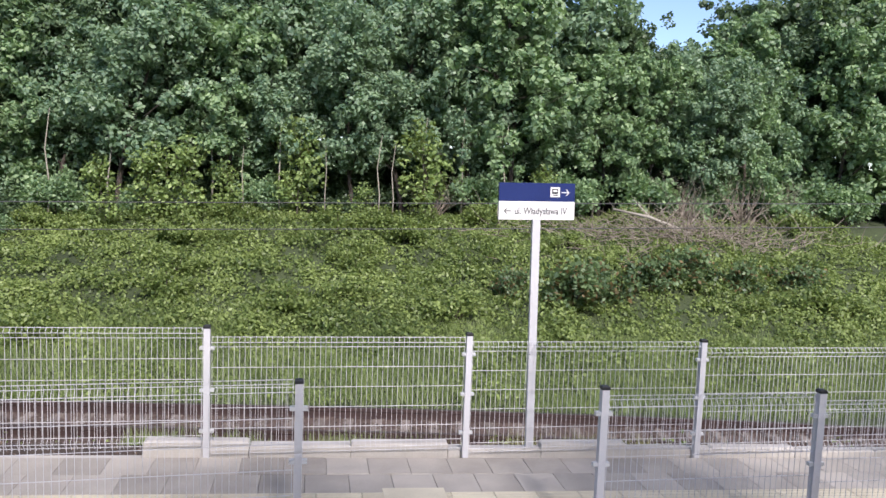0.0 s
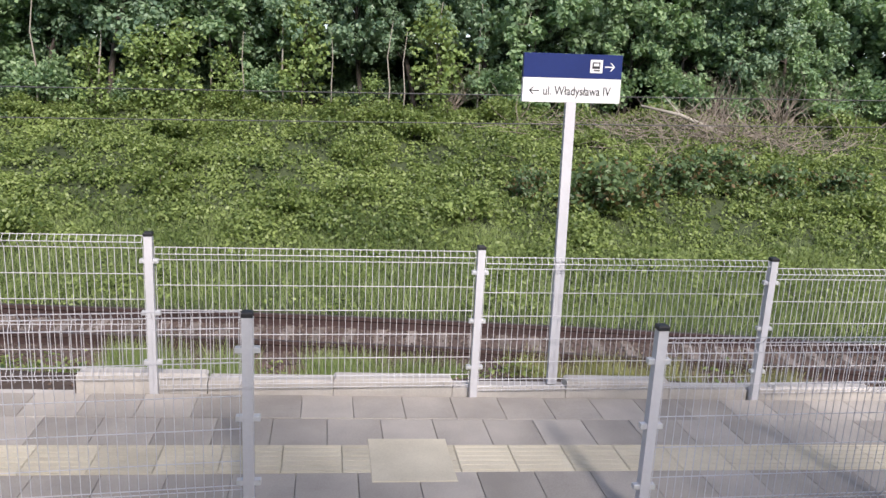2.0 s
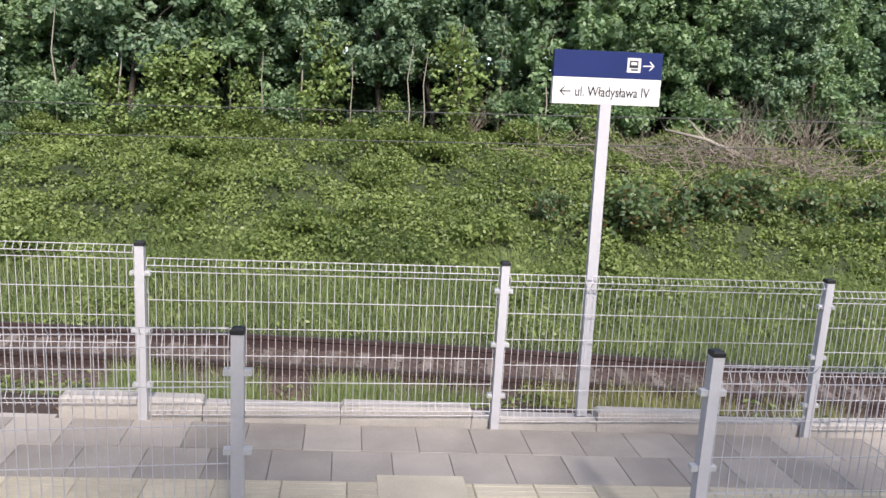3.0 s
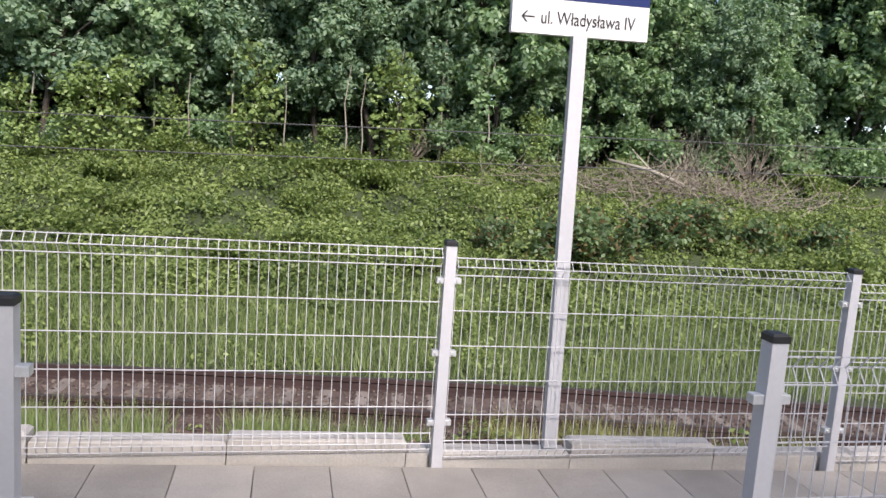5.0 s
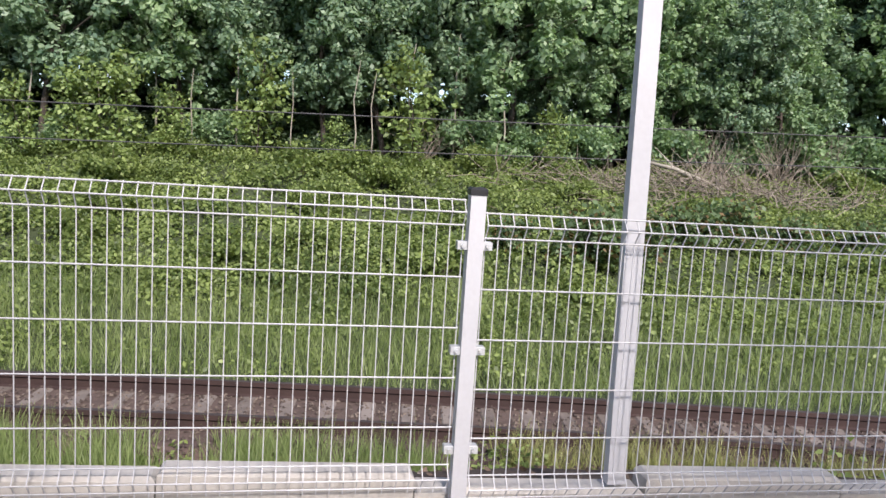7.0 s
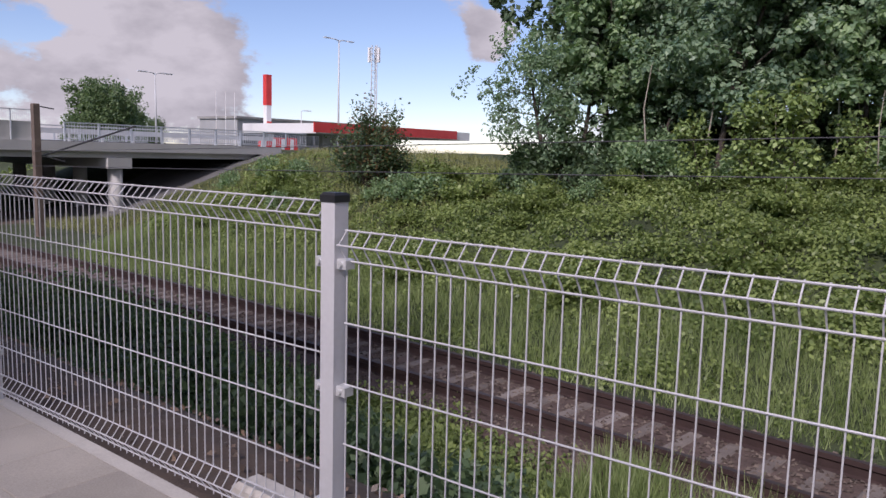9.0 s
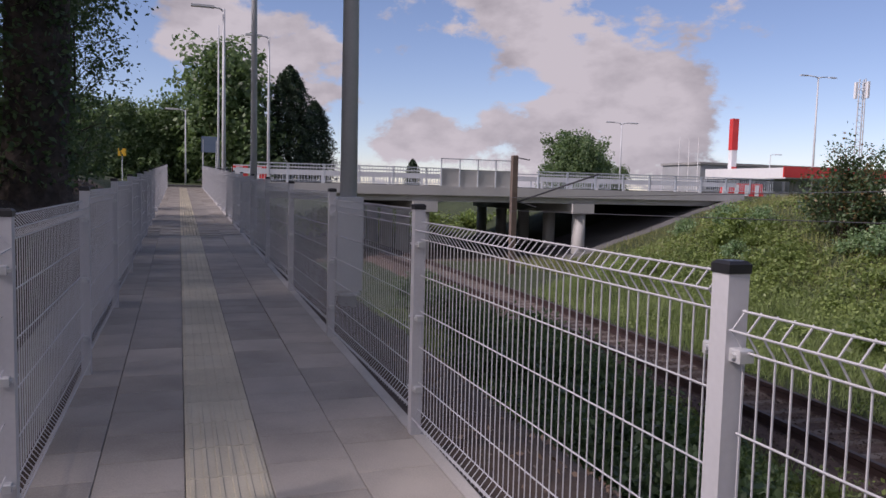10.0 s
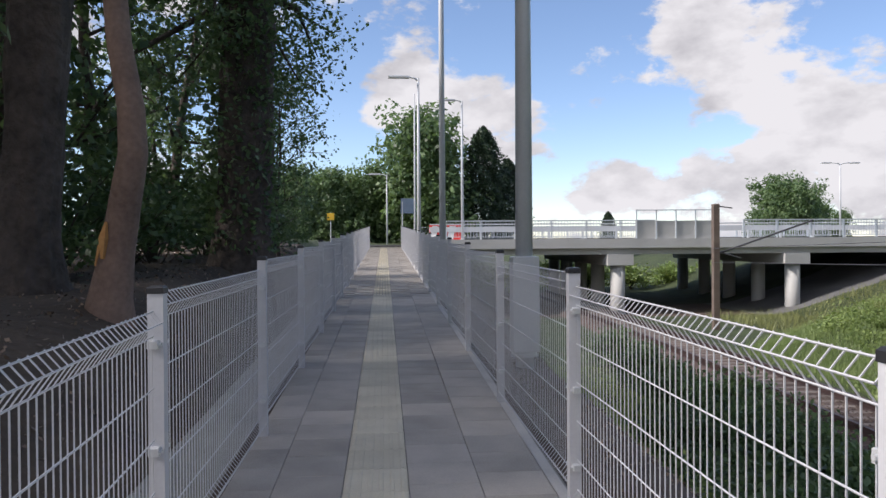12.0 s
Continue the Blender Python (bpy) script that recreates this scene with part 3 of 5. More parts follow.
def leaf_mesh(name, verts, mats, index=None):
    n = len(verts) // 4
    me = bpy.data.meshes.new(name)
    me.vertices.add(n * 4)
    me.vertices.foreach_set("co", np.ascontiguousarray(verts, dtype=np.float32).ravel())
    me.loops.add(n * 4)
    me.loops.foreach_set("vertex_index", np.arange(n * 4, dtype=np.int32))
    me.polygons.add(n)
    me.polygons.foreach_set("loop_start", np.arange(0, n * 4, 4, dtype=np.int32))
    for m in (mats if isinstance(mats, (list, tuple)) else [mats]):
        me.materials.append(m)
    if index is not None:
        me.polygons.foreach_set("material_index", np.asarray(index, dtype=np.int32))
    me.update(calc_edges=True)
    me.validate()
    return me


def branching(b, base, height, r0, lean, rg, limbs, crown_lo, spread_r, sides=7, wob=0.06, idx=0):
    """A tapered wandering trunk with limbs. Returns the limb tips and points along the limbs."""
    pts, rad = [], []
    p = Vector(base)
    steps = 9
    d = Vector((lean[0], lean[1], 1)).normalized()
    for k in range(steps + 1):
        pts.append(p.copy())
        flare = 1.0 + 0.45 * max(0.0, 1 - k * 1.6)
        rad.append(max(0.012, r0 * flare * (1 - 0.86 * k / steps)))
        d = (d + Vector((rg.normal(0, wob), rg.normal(0, wob), 0.03))).normalized()
        p = p + d * height / steps
    b.tube(pts, rad, sides, idx)
    ends = []
    for j in range(limbs):
        h = crown_lo + (1 - crown_lo) * (j + rg.uniform(0, 0.9)) / limbs
        k = min(steps - 1, int(h * steps))
        f = h * steps - k
        s = pts[k].lerp(pts[k + 1], min(1, f))
        a = j * 2.4 + rg.uniform(-0.5, 0.5)
        reach = spread_r * (1.05 - 0.65 * abs((h - crown_lo) / (1.0001 - crown_lo) - 0.3)) * rg.uniform(0.7, 1.15)
        q1 = s + Vector((math.cos(a), math.sin(a), rg.uniform(0.0, 1.1))) * reach * 0.5
        q2 = q1 + Vector((math.cos(a + rg.normal(0, .35)), math.sin(a + rg.normal(0, .35)), rg.uniform(-0.35, 1.0))) * reach * 0.5
        rr = max(0.012, rad[k] * 0.42)
        b.tube([s, q1, q2], [rr, rr * 0.6, 0.008], 5, idx)
        ends += [q1, q1.lerp(q2, 0.5), q2]
        for _ in range(3):
            q3 = q1 + Vector((rg.normal(0, .6), rg.normal(0, .6), rg.uniform(-.5, .9))) * reach * 0.5
            b.tube([q1, q3], [rr * 0.4, 0.006], 4, idx)
            ends.append(q3)
    ends.append(pts[-1])
    return ends


def broadleaf(name, label, height, r0, crown_lo, spread_r, leaves, size, mat, bark, seed, clump=0.55, limbs=12, lean=(0, 0)):
    rg = np.random.default_rng(seed)
    tree = thing(name, label, "tree", pose(0, 0, 0))
    b = Build()
    ends = branching(b, (0, 0, -0.3), height * 0.93, r0, lean, rg, limbs, crown_lo, spread_r)
    part("trunk", b.mesh("trunk", bark, True), tree)
    e = np.array([tuple(p) for p in ends])
    e = np.repeat(e, 3, axis=0) + rg.normal(0, 0.62 * clump, (len(e) * 3, 3)) * np.array([1, 1, 1.15])
    w = rg.integers(0, len(e), leaves)
    cs = 0.62 * clump * rg.uniform(0.45, 1.5, len(e))
    off = rg.normal(0, 1, (leaves, 3))
    off /= (np.linalg.norm(off, axis=1)[:, None] + 1e-6)
    up = off * 0.85 + np.array([0, 0, 0.45])
    off = off * (rg.uniform(0.2, 1.0, leaves) ** 0.4)[:, None] * cs[w][:, None]
    pts = e[w] + off
    part("crown", leaf_mesh("crown", leaf_cloud(pts, up, size, rg, 0.45), mat), tree)
    return tree


def conifer(name, label, height, spread_r, leaves, seed):
    rg = np.random.default_rng(seed)
    tree = thing(name, label, "tree", pose(0, 0, 0))
    b = Build()
    b.tube([(0, 0, -0.3), (0.05, 0, height * .5), (0, 0, height)], [0.25, 0.16, 0.02], 7)
    for j in range(50):
        h = 0.12 + 0.85 * j / 50
        a = j * 2.4
        r = spread_r * 0.6 * (1 - h ** 2.8) ** 0.6 * rg.uniform(.7, 1.2)
        b.tube([(0, 0, h * height), (math.cos(a) * r, math.sin(a) * r, h * height - 0.15 * r)], [0.04, 0.01], 4)
    part("trunk", b.mesh("trunk", M_BARK, True), tree)
    h = rg.uniform(0.05, 1.0, leaves) ** 0.85
    a = np.floor(rg.uniform(0, 1, leaves) * 50) * 2.4 + rg.normal(0, .25, leaves)
    r = spread_r * 0.6 * (1 - h ** 2.8) ** 0.6 * rg.uniform(0.2, 1.0, leaves) ** 0.5 * (0.85 + 0.22 * np.sin(a * 7 + h * 23) + 0.16 * np.sin(a * 3 + h * 61))
    pts = np.stack([np.cos(a) * r, np.sin(a) * r, h * height - 0.2 * r + rg.normal(0, .1, leaves)], 1)
    part("crown", leaf_mesh("crown", leaf_cloud(pts, np.tile([0, 0, 0.5], (leaves, 1)), 0.28, rg, aspect=.4), M_NEEDLE), tree)
    return tree


def shrub(name, label, high, wide, leaves, size, mat, seed, bark=None, clumps=26, category="shrub"):
    rg = np.random.default_rng(seed)
    ob = thing(name, label, category, pose(0, 0, 0))
    b = Build()
    tips = []
    for k in range(clumps):
        a = rg.uniform(0, 2 * math.pi)
        r = wide * rg.uniform(0.05, 0.9)
        z = high * rg.uniform(0.25, 0.95) * (1 - 0.45 * (r / wide) ** 2)
        tip = Vector((math.cos(a) * r, math.sin(a) * r, z))
        b.tube([(rg.normal(0, .06), rg.normal(0, .06), -0.15), tip * 0.5 + Vector((0, 0, z * .12)), tip], [0.02, 0.013, 0.004], 4)
        tips.append(tip)
    part("branchwork", b.mesh("branchwork", bark or M_BARK), ob)
    e = np.array([tuple(t) for t in tips])
    w = rg.integers(0, len(e), leaves)
    pts = e[w] * rg.uniform(0.72, 1.06, leaves)[:, None] + rg.normal(0, 1, (leaves, 3)) * np.array([.17, .17, .13]) * wide * 0.75
    pts[:, 2] = np.abs(pts[:, 2])
    part("foliage", leaf_mesh("foliage", leaf_cloud(pts, np.tile([0, -.1, .7], (leaves, 1)), size, rg), mat), ob)
    return ob


def plant(master, x, y, scale=1.0, turn=0.0, group="", z=None, first=False):
    m = pose(x, y, (land(x, y) - 0.05) if z is None else z, 0, 0, turn)
    if first:
        master.matrix_basis = m @ Matrix.Diagonal((scale, scale, scale, 1))
        ob = master
    else:
        ob = copy_thing(master, m)
        ob.scale = (scale, scale, scale)
    return tagged(ob, group=group) if group else ob


# woodland on top of the bank
masters = [
    broadleaf("tree", "tall leafy tree with dense mid-green crown on the bank", 11.5, 0.16, 0.28, 2.9, 19000, 0.30, M_LEAF, M_BARK, 11, 0.62, 18),
    broadleaf("tree", "leafy tree with layered light green crown on the bank", 10.5, 0.13, 0.22, 2.6, 17000, 0.29, M_LEAF, M_BARK, 12, 0.6, 18),
    broadleaf("tree", "bluish green willow-like tree on the bank", 11.0, 0.15, 0.2, 2.8, 19000, 0.26, M_LEAF_B, M_BARK, 13, 0.66, 18),
    broadleaf("tree", "tree of the inner wood, leaves darkened to stand for shade", 12.5, 0.18, 0.3, 3.1, 13000, 0.34, M_LEAF_D, M_BARK, 14, 0.85, 15),
]
used = [False] * len(masters)
rw = np.random.default_rng(21)


def wood(k, x, y, s):
    plant(masters[k], x, y, s, rw.uniform(0, 360), "trees of the wood on the bank", first=not used[k])
    used[k] = True


x = -15.0
while x < 34:
    wood(int(rw.choice([0, 1, 2, 2])), x, 25.6 + rw.uniform(-0.8, 1.2), rw.uniform(0.72, 0.95) if x < 8 or x > 20 else rw.uniform(0.6, 0.72))
    x += rw.uniform(2.0, 3.0)
x = -15.5
while x < 36:
    wood(int(rw.choice([0, 3, 2, 3])), x, 28.5 + rw.uniform(-1, 1.5), rw.uniform(0.85, 1.1) if x < 9 or x > 20 else rw.uniform(0.68, 0.8))
    x += rw.uniform(2.4, 3.6)
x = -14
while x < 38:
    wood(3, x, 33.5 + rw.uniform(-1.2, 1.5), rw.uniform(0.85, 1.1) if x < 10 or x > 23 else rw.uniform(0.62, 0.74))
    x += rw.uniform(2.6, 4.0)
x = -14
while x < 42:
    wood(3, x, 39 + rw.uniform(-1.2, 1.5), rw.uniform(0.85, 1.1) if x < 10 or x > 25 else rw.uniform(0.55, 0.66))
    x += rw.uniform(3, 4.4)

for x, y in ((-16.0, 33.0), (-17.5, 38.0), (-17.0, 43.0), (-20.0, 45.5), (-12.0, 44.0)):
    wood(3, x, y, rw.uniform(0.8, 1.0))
edge_shrub = shrub("shrub", "light green leafy shrub at the edge of the wood", 1.9, 1.3, 3200, 0.17, M_LEAF, 43)
for k, (x, y, s) in enumerate(((-11.5, 24.6, 1.1), (-8.6, 24.9, 0.8), (-3.6, 24.8, 1.0), (5.4, 24.4, 1.2), (7.4, 24.2, 0.9), (9.6, 24.5, 1.2), (13.2, 24.9, 1.3), (16.0, 24.7, 1.1), (18.6, 24.8, 1.4), (20.9, 24.4, 1.2), (23.0, 24.6, 1.3), (-14.3, 31.0, 1.9), (-16.0, 36.0, 2.1), (-13.3, 27.8, 1.7), (-18.5, 42.0, 2.2))):
    plant(edge_shrub, x, y, s, rw.uniform(0, 360), "shrubs at the wood edge", first=k == 0)

# saplings and pale trunks at the wood's edge
sap = broadleaf("sapling", "thin sapling with yellow-green leaves at the wood edge", 3.4, 0.03, 0.15, 0.8, 1100, 0.19, M_LEAF_Y, M_BARK, 31, 0.35, 10)
first = True
for x, y, s in ((-7.6, 23.0, 0.9), (-6.3, 22.7, 1.0), (-4.9, 23.1, 0.7), (-9.2, 22.8, 0.8), (-2.2, 23.6, 1.15), (3.0, 23.4, 1.2), (0.3, 22.9, 0.5), (8.0, 23.2, 0.7)):
    plant(sap, x, y, s, rw.uniform(0, 360), "saplings at the wood edge", first=first)
    first = False
pb = Build()
pole_tree = thing("dead_tree", "slender pale leafless dead tree at the wood edge", "dead tree")
pb.tube([(0, 0, -.2), (0.07, 0, 1.2), (-0.05, 0.03, 2.3), (0.12, 0, 3.6)], [0.034, 0.028, 0.02, 0.008], 6)
part("trunk", pb.mesh("trunk", M_BARK_PALE, True), pole_tree)
first = True
for x, y, s, a in ((0.95, 22.9, 1.0, 0), (1.55, 23.1, 0.9, 40), (-4.3, 23.5, 0.8, 80), (-7.1, 23.4, 0.7, 150), (-1.1, 23.6, 0.8, 260), (2.9, 24.0, 1.2, 30), (-9.4, 24.2, 1.2, 200), (-5.6, 24.4, 1.3, 310), (-2.9, 24.1, 1.2, 120), (4.6, 24.3, 1.3, 75), (6.3, 23.9, 1.1, 15), (-11.6, 24.0, 1.2, 55)):
    plant(pole_tree, x, y, s, a, "pale trunks at the wood edge", first=first)
    first = False

# undergrowth hiding the wood's floor, its dark leaves imitating the shade there
under = shrub("shrub", "undergrowth shrub, leaves darkened for the shade beneath the trees", 1.7, 1.5, 2600, 0.16, M_LEAF_D, 41)
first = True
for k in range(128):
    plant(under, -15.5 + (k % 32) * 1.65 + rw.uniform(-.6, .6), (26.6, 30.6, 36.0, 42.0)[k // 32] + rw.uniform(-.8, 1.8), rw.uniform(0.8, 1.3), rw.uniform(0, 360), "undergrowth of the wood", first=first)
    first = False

# tree and shrubs at the open end of the wood
edge_tree = broadleaf("tree", "spreading tree with open crown and dark limbs", 6.2, 0.15, 0.2, 2.6, 7000, 0.17, M_LEAF_B, M_BARK, 51, 0.55, 14, (-0.12, -0.05))
plant(edge_tree, -14.9, 23.2, 0.85, 20, first=True)
plant(under, -15.6, 22.6, 1.1, 10, "undergrowth of the wood")
plant(under, -14.2, 22.9, 1.2, 70, "undergrowth of the wood")
thin = shrub("small_tree", "sparse many-stemmed small tree on the grassy bank", 3.9, 1.75, 8500, 0.14, [M_LEAF_D, M_RUSSET], 52, clumps=80, category="tree")
thin_me = thin.children[1].data
thin_me.polygons.foreach_set("material_index", (np.random.default_rng(2).uniform(0, 1, len(thin_me.polygons)) < 0.22).astype(np.int32))
plant(thin, -22.0, 21.2, 1.0, 0, first=True)
low = shrub("shrub", "low rounded green shrub on the bank", 1.1, 1.0, 1500, 0.12, M_LEAF, 53)
first = True
for x, y, s in ((-19.2, 19.8, 1.2), (-18.2, 20.4, 1.0), (-20.5, 20.2, 0.8), (-27.5, 20.5, 1.0), (-29.0, 19.8, 0.8), (-26.0, 20.9, 0.9), (-24.0, 18.2, 0.7), (-14.5, 21.0, 0.9), (-12.5, 21.8, 0.8)):
    plant(low, x, y, s, rw.uniform(0, 360), "shrubs on the bank", first=first)
    first = False
russ = shrub("shrub", "bramble shrub with russet and green leaves", 1.5, 1.15, 2200, 0.17, [M_LEAF_MID, M_RUSSET], 54)
russ_me = russ.children[1].data
russ_me.polygons.foreach_set("material_index", (np.random.default_rng(1).uniform(0, 1, len(russ_me.polygons)) < 0.2).astype(np.int32))
first = True
for x, y, s in ((6.3, 15.2, 1.15), (7.5, 15.7, 1.1), (9.5, 16.3, 1.0), (11.1, 16.6, 1.05), (12.7, 16.2, 0.9), (14.6, 15.8, 0.9), (4.9, 16.2, .7)):
    plant(russ, x, y, s, rw.uniform(0, 360), "russet shrubs on the bank", first=first)
    first = False
bram = shrub("bramble_bush", "low arching bramble bush on the bank", 1.0, 1.1, 1700, 0.14, M_BRAMBLE, 56, category="bramble")
bush_at = []
while len(bush_at) < 44:
    x, y = rw.uniform(-26, 19), rw.uniform(13.5, 23.5)
    if y > track_y(x) + 4.2 and not (10 < x < 17 and y > 19):
        bush_at.append((x, y))
for k, (x, y) in enumerate(bush_at):
    plant(bram, x, y, rw.uniform(0.6, 1.15), rw.uniform(0, 360), "bramble bushes on the bank", first=k == 0)
track_shrub = shrub("shrub", "dark green leafy shrub below the footpath", 1.5, 1.25, 2600, 0.14, M_LEAF_D, 55)
first = True
for x, y, s in ((-8.6, 4.4, 0.9), (-7.2, 4.1, 0.85), (-10.2, 4.6, 1.0), (-11.8, 5.0, 0.9), (-5.6, 4.0, 0.65), (-13.6, 5.2, 1.0), (-15.8, 5.6, 0.9), (-18.5, 6.0, 1.0), (-22, 6.4, 1.0), (-26, 6.8, 1.0), (-9.4, 3.5, 0.6), (-12.6, 3.9, 0.7), (-3.6, 4.2, 0.45), (-4.6, 3.3, 0.9), (-5.6, 3.4, 1.0), (-6.6, 3.5, 1.05), (-3.7, 3.2, 0.75), (-7.8, 3.5, 1.0), (-8.8, 3.0, 0.8), (-11.0, 3.8, 0.9), (-14.4, 4.3, 0.9)):
    plant(track_shrub, x, y, s, rw.uniform(0, 360), "shrubs below the footpath", first=first)
    first = False

slope_shrub = shrub("shrub", "light green leafy shrub on the slope below the footpath", 1.4, 1.15, 2800, 0.12, M_LEAF_MID, 57)
for k, (x, y, s) in enumerate(((-6.8, 4.9, 0.75), (-8.2, 5.2, 0.85), (-9.6, 5.4, 0.9), (-11.2, 5.6, 1.0), (-12.9, 5.8, 1.0), (-14.8, 6.2, 1.05), (-17.0, 6.5, 1.1), (-5.4, 4.8, 0.6))):
    plant(slope_shrub, x, y, s, rw.uniform(0, 360), "light shrubs below the footpath", first=k == 0)

# bramble cover of the bank, grass, weeds
rb = np.random.default_rng(61)


def cover_points(n, x0, x1, y0, y1, keep, rise):
    out = []
    while len(out) < n:
        x, y = rb.uniform(x0, x1), rb.uniform(y0, y1)
        if keep(x, y) < rb.uniform(0, 1):
            continue
        tuft = max(0.0, noise.noise((x * 0.9, y * 0.9, 2.0)) + 0.5 * noise.noise((x * 2.3, y * 2.3, 5.0)) + 0.35)
        out.append((x, y, land(x, y) + rb.uniform(0.0, 1.0) * rise * (0.25 + tuft)))
    return np.array(out)


def bramble_zone(x, y):
    foot = track_y(x) + 2.6 + 8.0 * smooth01(-27.5, -38.5, x)
    s = (y - foot) / 11.0
    patch = 0.75 + 0.5 * noise.noise((x * .25, y * .25, 7))
    bare = 1 - 0.55 * smooth01(9, 14, x) * smooth01(17, 21, y)
    west = 1 - 0.85 * smooth01(-19, -24, x) * smooth01(17, 22, y)
    gaps = 0.25 + 0.75 * smooth01(-0.3, 0.15, noise.noise((x * 1.1, y * 1.1, 12)))
    return smooth01(0.14, 0.36, s) * patch * bare * west * gaps


def mounds(clumps, each, x0, x1, y0, y1, keep, size):
    """Leaves on many small domes, so that the cover has lit tops and dark hollows."""
    pts, nor = [], []
    while len(pts) < clumps:
        x, y = rb.uniform(x0, x1), rb.uniform(y0, y1)
        if keep(x, y) < rb.uniform(0, 1):
            continue
        swell = 0.5 + 0.9 * max(0.0, noise.noise((x * 0.45, y * 0.45, 2.0)) + 0.55 * noise.noise((x * 1.3, y * 1.3, 5.0)) + 0.25)
        r = rb.uniform(0.16, 0.42) * swell
        d = rb.normal(0, 1, (each, 3))
        d[:, 2] = np.abs(d[:, 2]) * 0.9
        d /= np.linalg.norm(d, axis=1)[:, None]
        c = np.array([x, y, land(x, y) + (swell - 0.5) * 0.45 * rb.uniform(0.3, 1.0)])
        pts.append(c + d * r * rb.uniform(0.7, 1.1, each)[:, None])
        nor.append(d * 0.8 + np.array([0, 0, 0.3]))
    return leaf_cloud(np.concatenate(pts), np.concatenate(nor), size, rb, 0.4)


fill = cover_points(45000, -34, 22, 11.5, 24.8, bramble_zone, 0.3)
cover_v = np.concatenate([leaf_cloud(fill, np.tile([0, -.35, .75], (len(fill), 1)), 0.13, rb),
                          mounds(12500, 15, -34, 22, 11.5, 24.8, bramble_zone, 0.125)])
tagged(new("bramble_cover", leaf_mesh("bramble_cover", cover_v, M_BRAMBLE)), "dense green bramble and ivy covering the bank", "brambles", kind="stuff")


def blades(name, n, x0, x1, y0, y1, keep, high, mat, label, lean=0.35, wide=0.007):
    v = np.zeros((n, 4, 3))
    k = 0
    while k < n:
        x, y = rb.uniform(x0, x1), rb.uniform(y0, y1)
        if keep(x, y) < rb.uniform(0, 1):
            continue
        z = land(x, y) - 0.02
        h = high * rb.uniform(0.5, 1.3)
        a = rb.uniform(0, math.pi)
        w = wide * rb.uniform(0.8, 1.5)
        dx, dy = math.cos(a) * w, math.sin(a) * w
        lx, ly = rb.normal(0, lean) * h, rb.normal(0, lean) * h
        v[k] = ((x - dx, y - dy, z), (x + dx, y + dy, z), (x + lx + dx * .15, y + ly + dy * .15, z + h), (x + lx - dx * .15, y + ly - dy * .15, z + h))
        k += 1
    tagged(new(name, leaf_mesh(name, v.reshape(-1, 3), mat)), label, "grass", kind="stuff")


def verge(x, y):
    foot = track_y(x) + 2.6 + 8.0 * smooth01(-27.5, -38.5, x)
    s = (y - foot)
    return smooth01(-1.0, 0.2, s) * (1 - smooth01(3.0, 5.5, s))


blades("verge_grass", 80000, -36, 18, 8.5, 20, verge, 0.34, M_BLADE, "long light green grass along the track")
blades("hill_grass", 30000, -42, -15.5, 16.5, 33, lambda x, y: 1 - 0.5 * smooth01(-22, -18, x), 0.4, [M_STRAW], "dry yellow-green grass on the hill", 0.3)
def path_side(x, y):
    return smooth01(0.0, 0.9, y - 1.0 - 1.3 * smooth01(-2.5, -4.5, x) - 0.03 * max(0, -8 - x)) * (1 - smooth01(-1.8, -1.3, y - track_y(x)))


blades("trackside_grass", 34000, -22, 8, 2.0, 8.0, lambda x, y: path_side(x, y) * smooth01(2.2, 3.4, y) * (0.55 + 1.3 * noise.noise((x * .6, y * .6, 3))), 0.3, M_BLADE, "tufts of grass beside the ballast")
blades("ballast_grass", 7000, -5.0, 1.2, 5.4, 7.6, lambda x, y: (1 - smooth01(-1.3, -1.0, y - track_y(x))) * (0.4 + 1.4 * noise.noise((x * .8, y * .8, 6))), 0.48, M_BLADE, "bright grass patch at the ballast edge")
blades("dry_weeds", 4500, 2.0, 7.0, 4.6, 7.0, lambda x, y: smooth01(-2.6, -2.0, y - track_y(x)) * (1 - smooth01(-1.2, -0.8, y - track_y(x))) * (0.4 + 1.2 * noise.noise((x, y, 6))), 0.5, M_STRAW, "dry weeds beside the ballast")
pts = cover_points(24000, -26, 10, 1.2, 8.0, lambda x, y: path_side(x, y) * (0.45 + 1.1 * noise.noise((x * .5, y * .5, 1))), 0.16)
weed_v = mounds(3600, 14, -14, 6, 1.8, 8.0, lambda x, y: path_side(x, y) * (0.5 + 1.0 * noise.noise((x * .5, y * .5, 1))), 0.085)
verge_v = mounds(1500, 12, -22, 16, 10.0, 16, lambda x, y: verge(x, y) * (0.4 + 1.2 * noise.noise((x * .5, y * .5, 8))), 0.10)
tagged(new("trackside_weeds", leaf_mesh("trackside_weeds", np.concatenate([leaf_cloud(pts, np.tile([0, -.2, .7], (len(pts), 1)), 0.075, rb), weed_v, verge_v]), M_BRAMBLE)), "low green weeds beside the ballast", "weeds", kind="stuff")

pts = cover_points(9000, -30, 6, 0.3, 3.4, lambda x, y: 0.9, 0.03)
tagged(new("leaf_litter", leaf_mesh("leaf_litter", leaf_cloud(pts, np.tile([0, 0, .9], (len(pts), 1)), 0.045, rb), M_LITTER)), "brown dry litter on the dirt slope", "leaf litter", kind="stuff")
pts = cover_points(9000, -24, -2.8, -8.5, -2.3, lambda x, y: 0.9, 0.02)
tagged(new("leaf_litter", leaf_mesh("leaf_litter", leaf_cloud(pts, np.tile([0, 0, .9], (len(pts), 1)), 0.045, rb), M_LITTER)), "brown dry litter on the shaded soil", "leaf litter", kind="stuff")

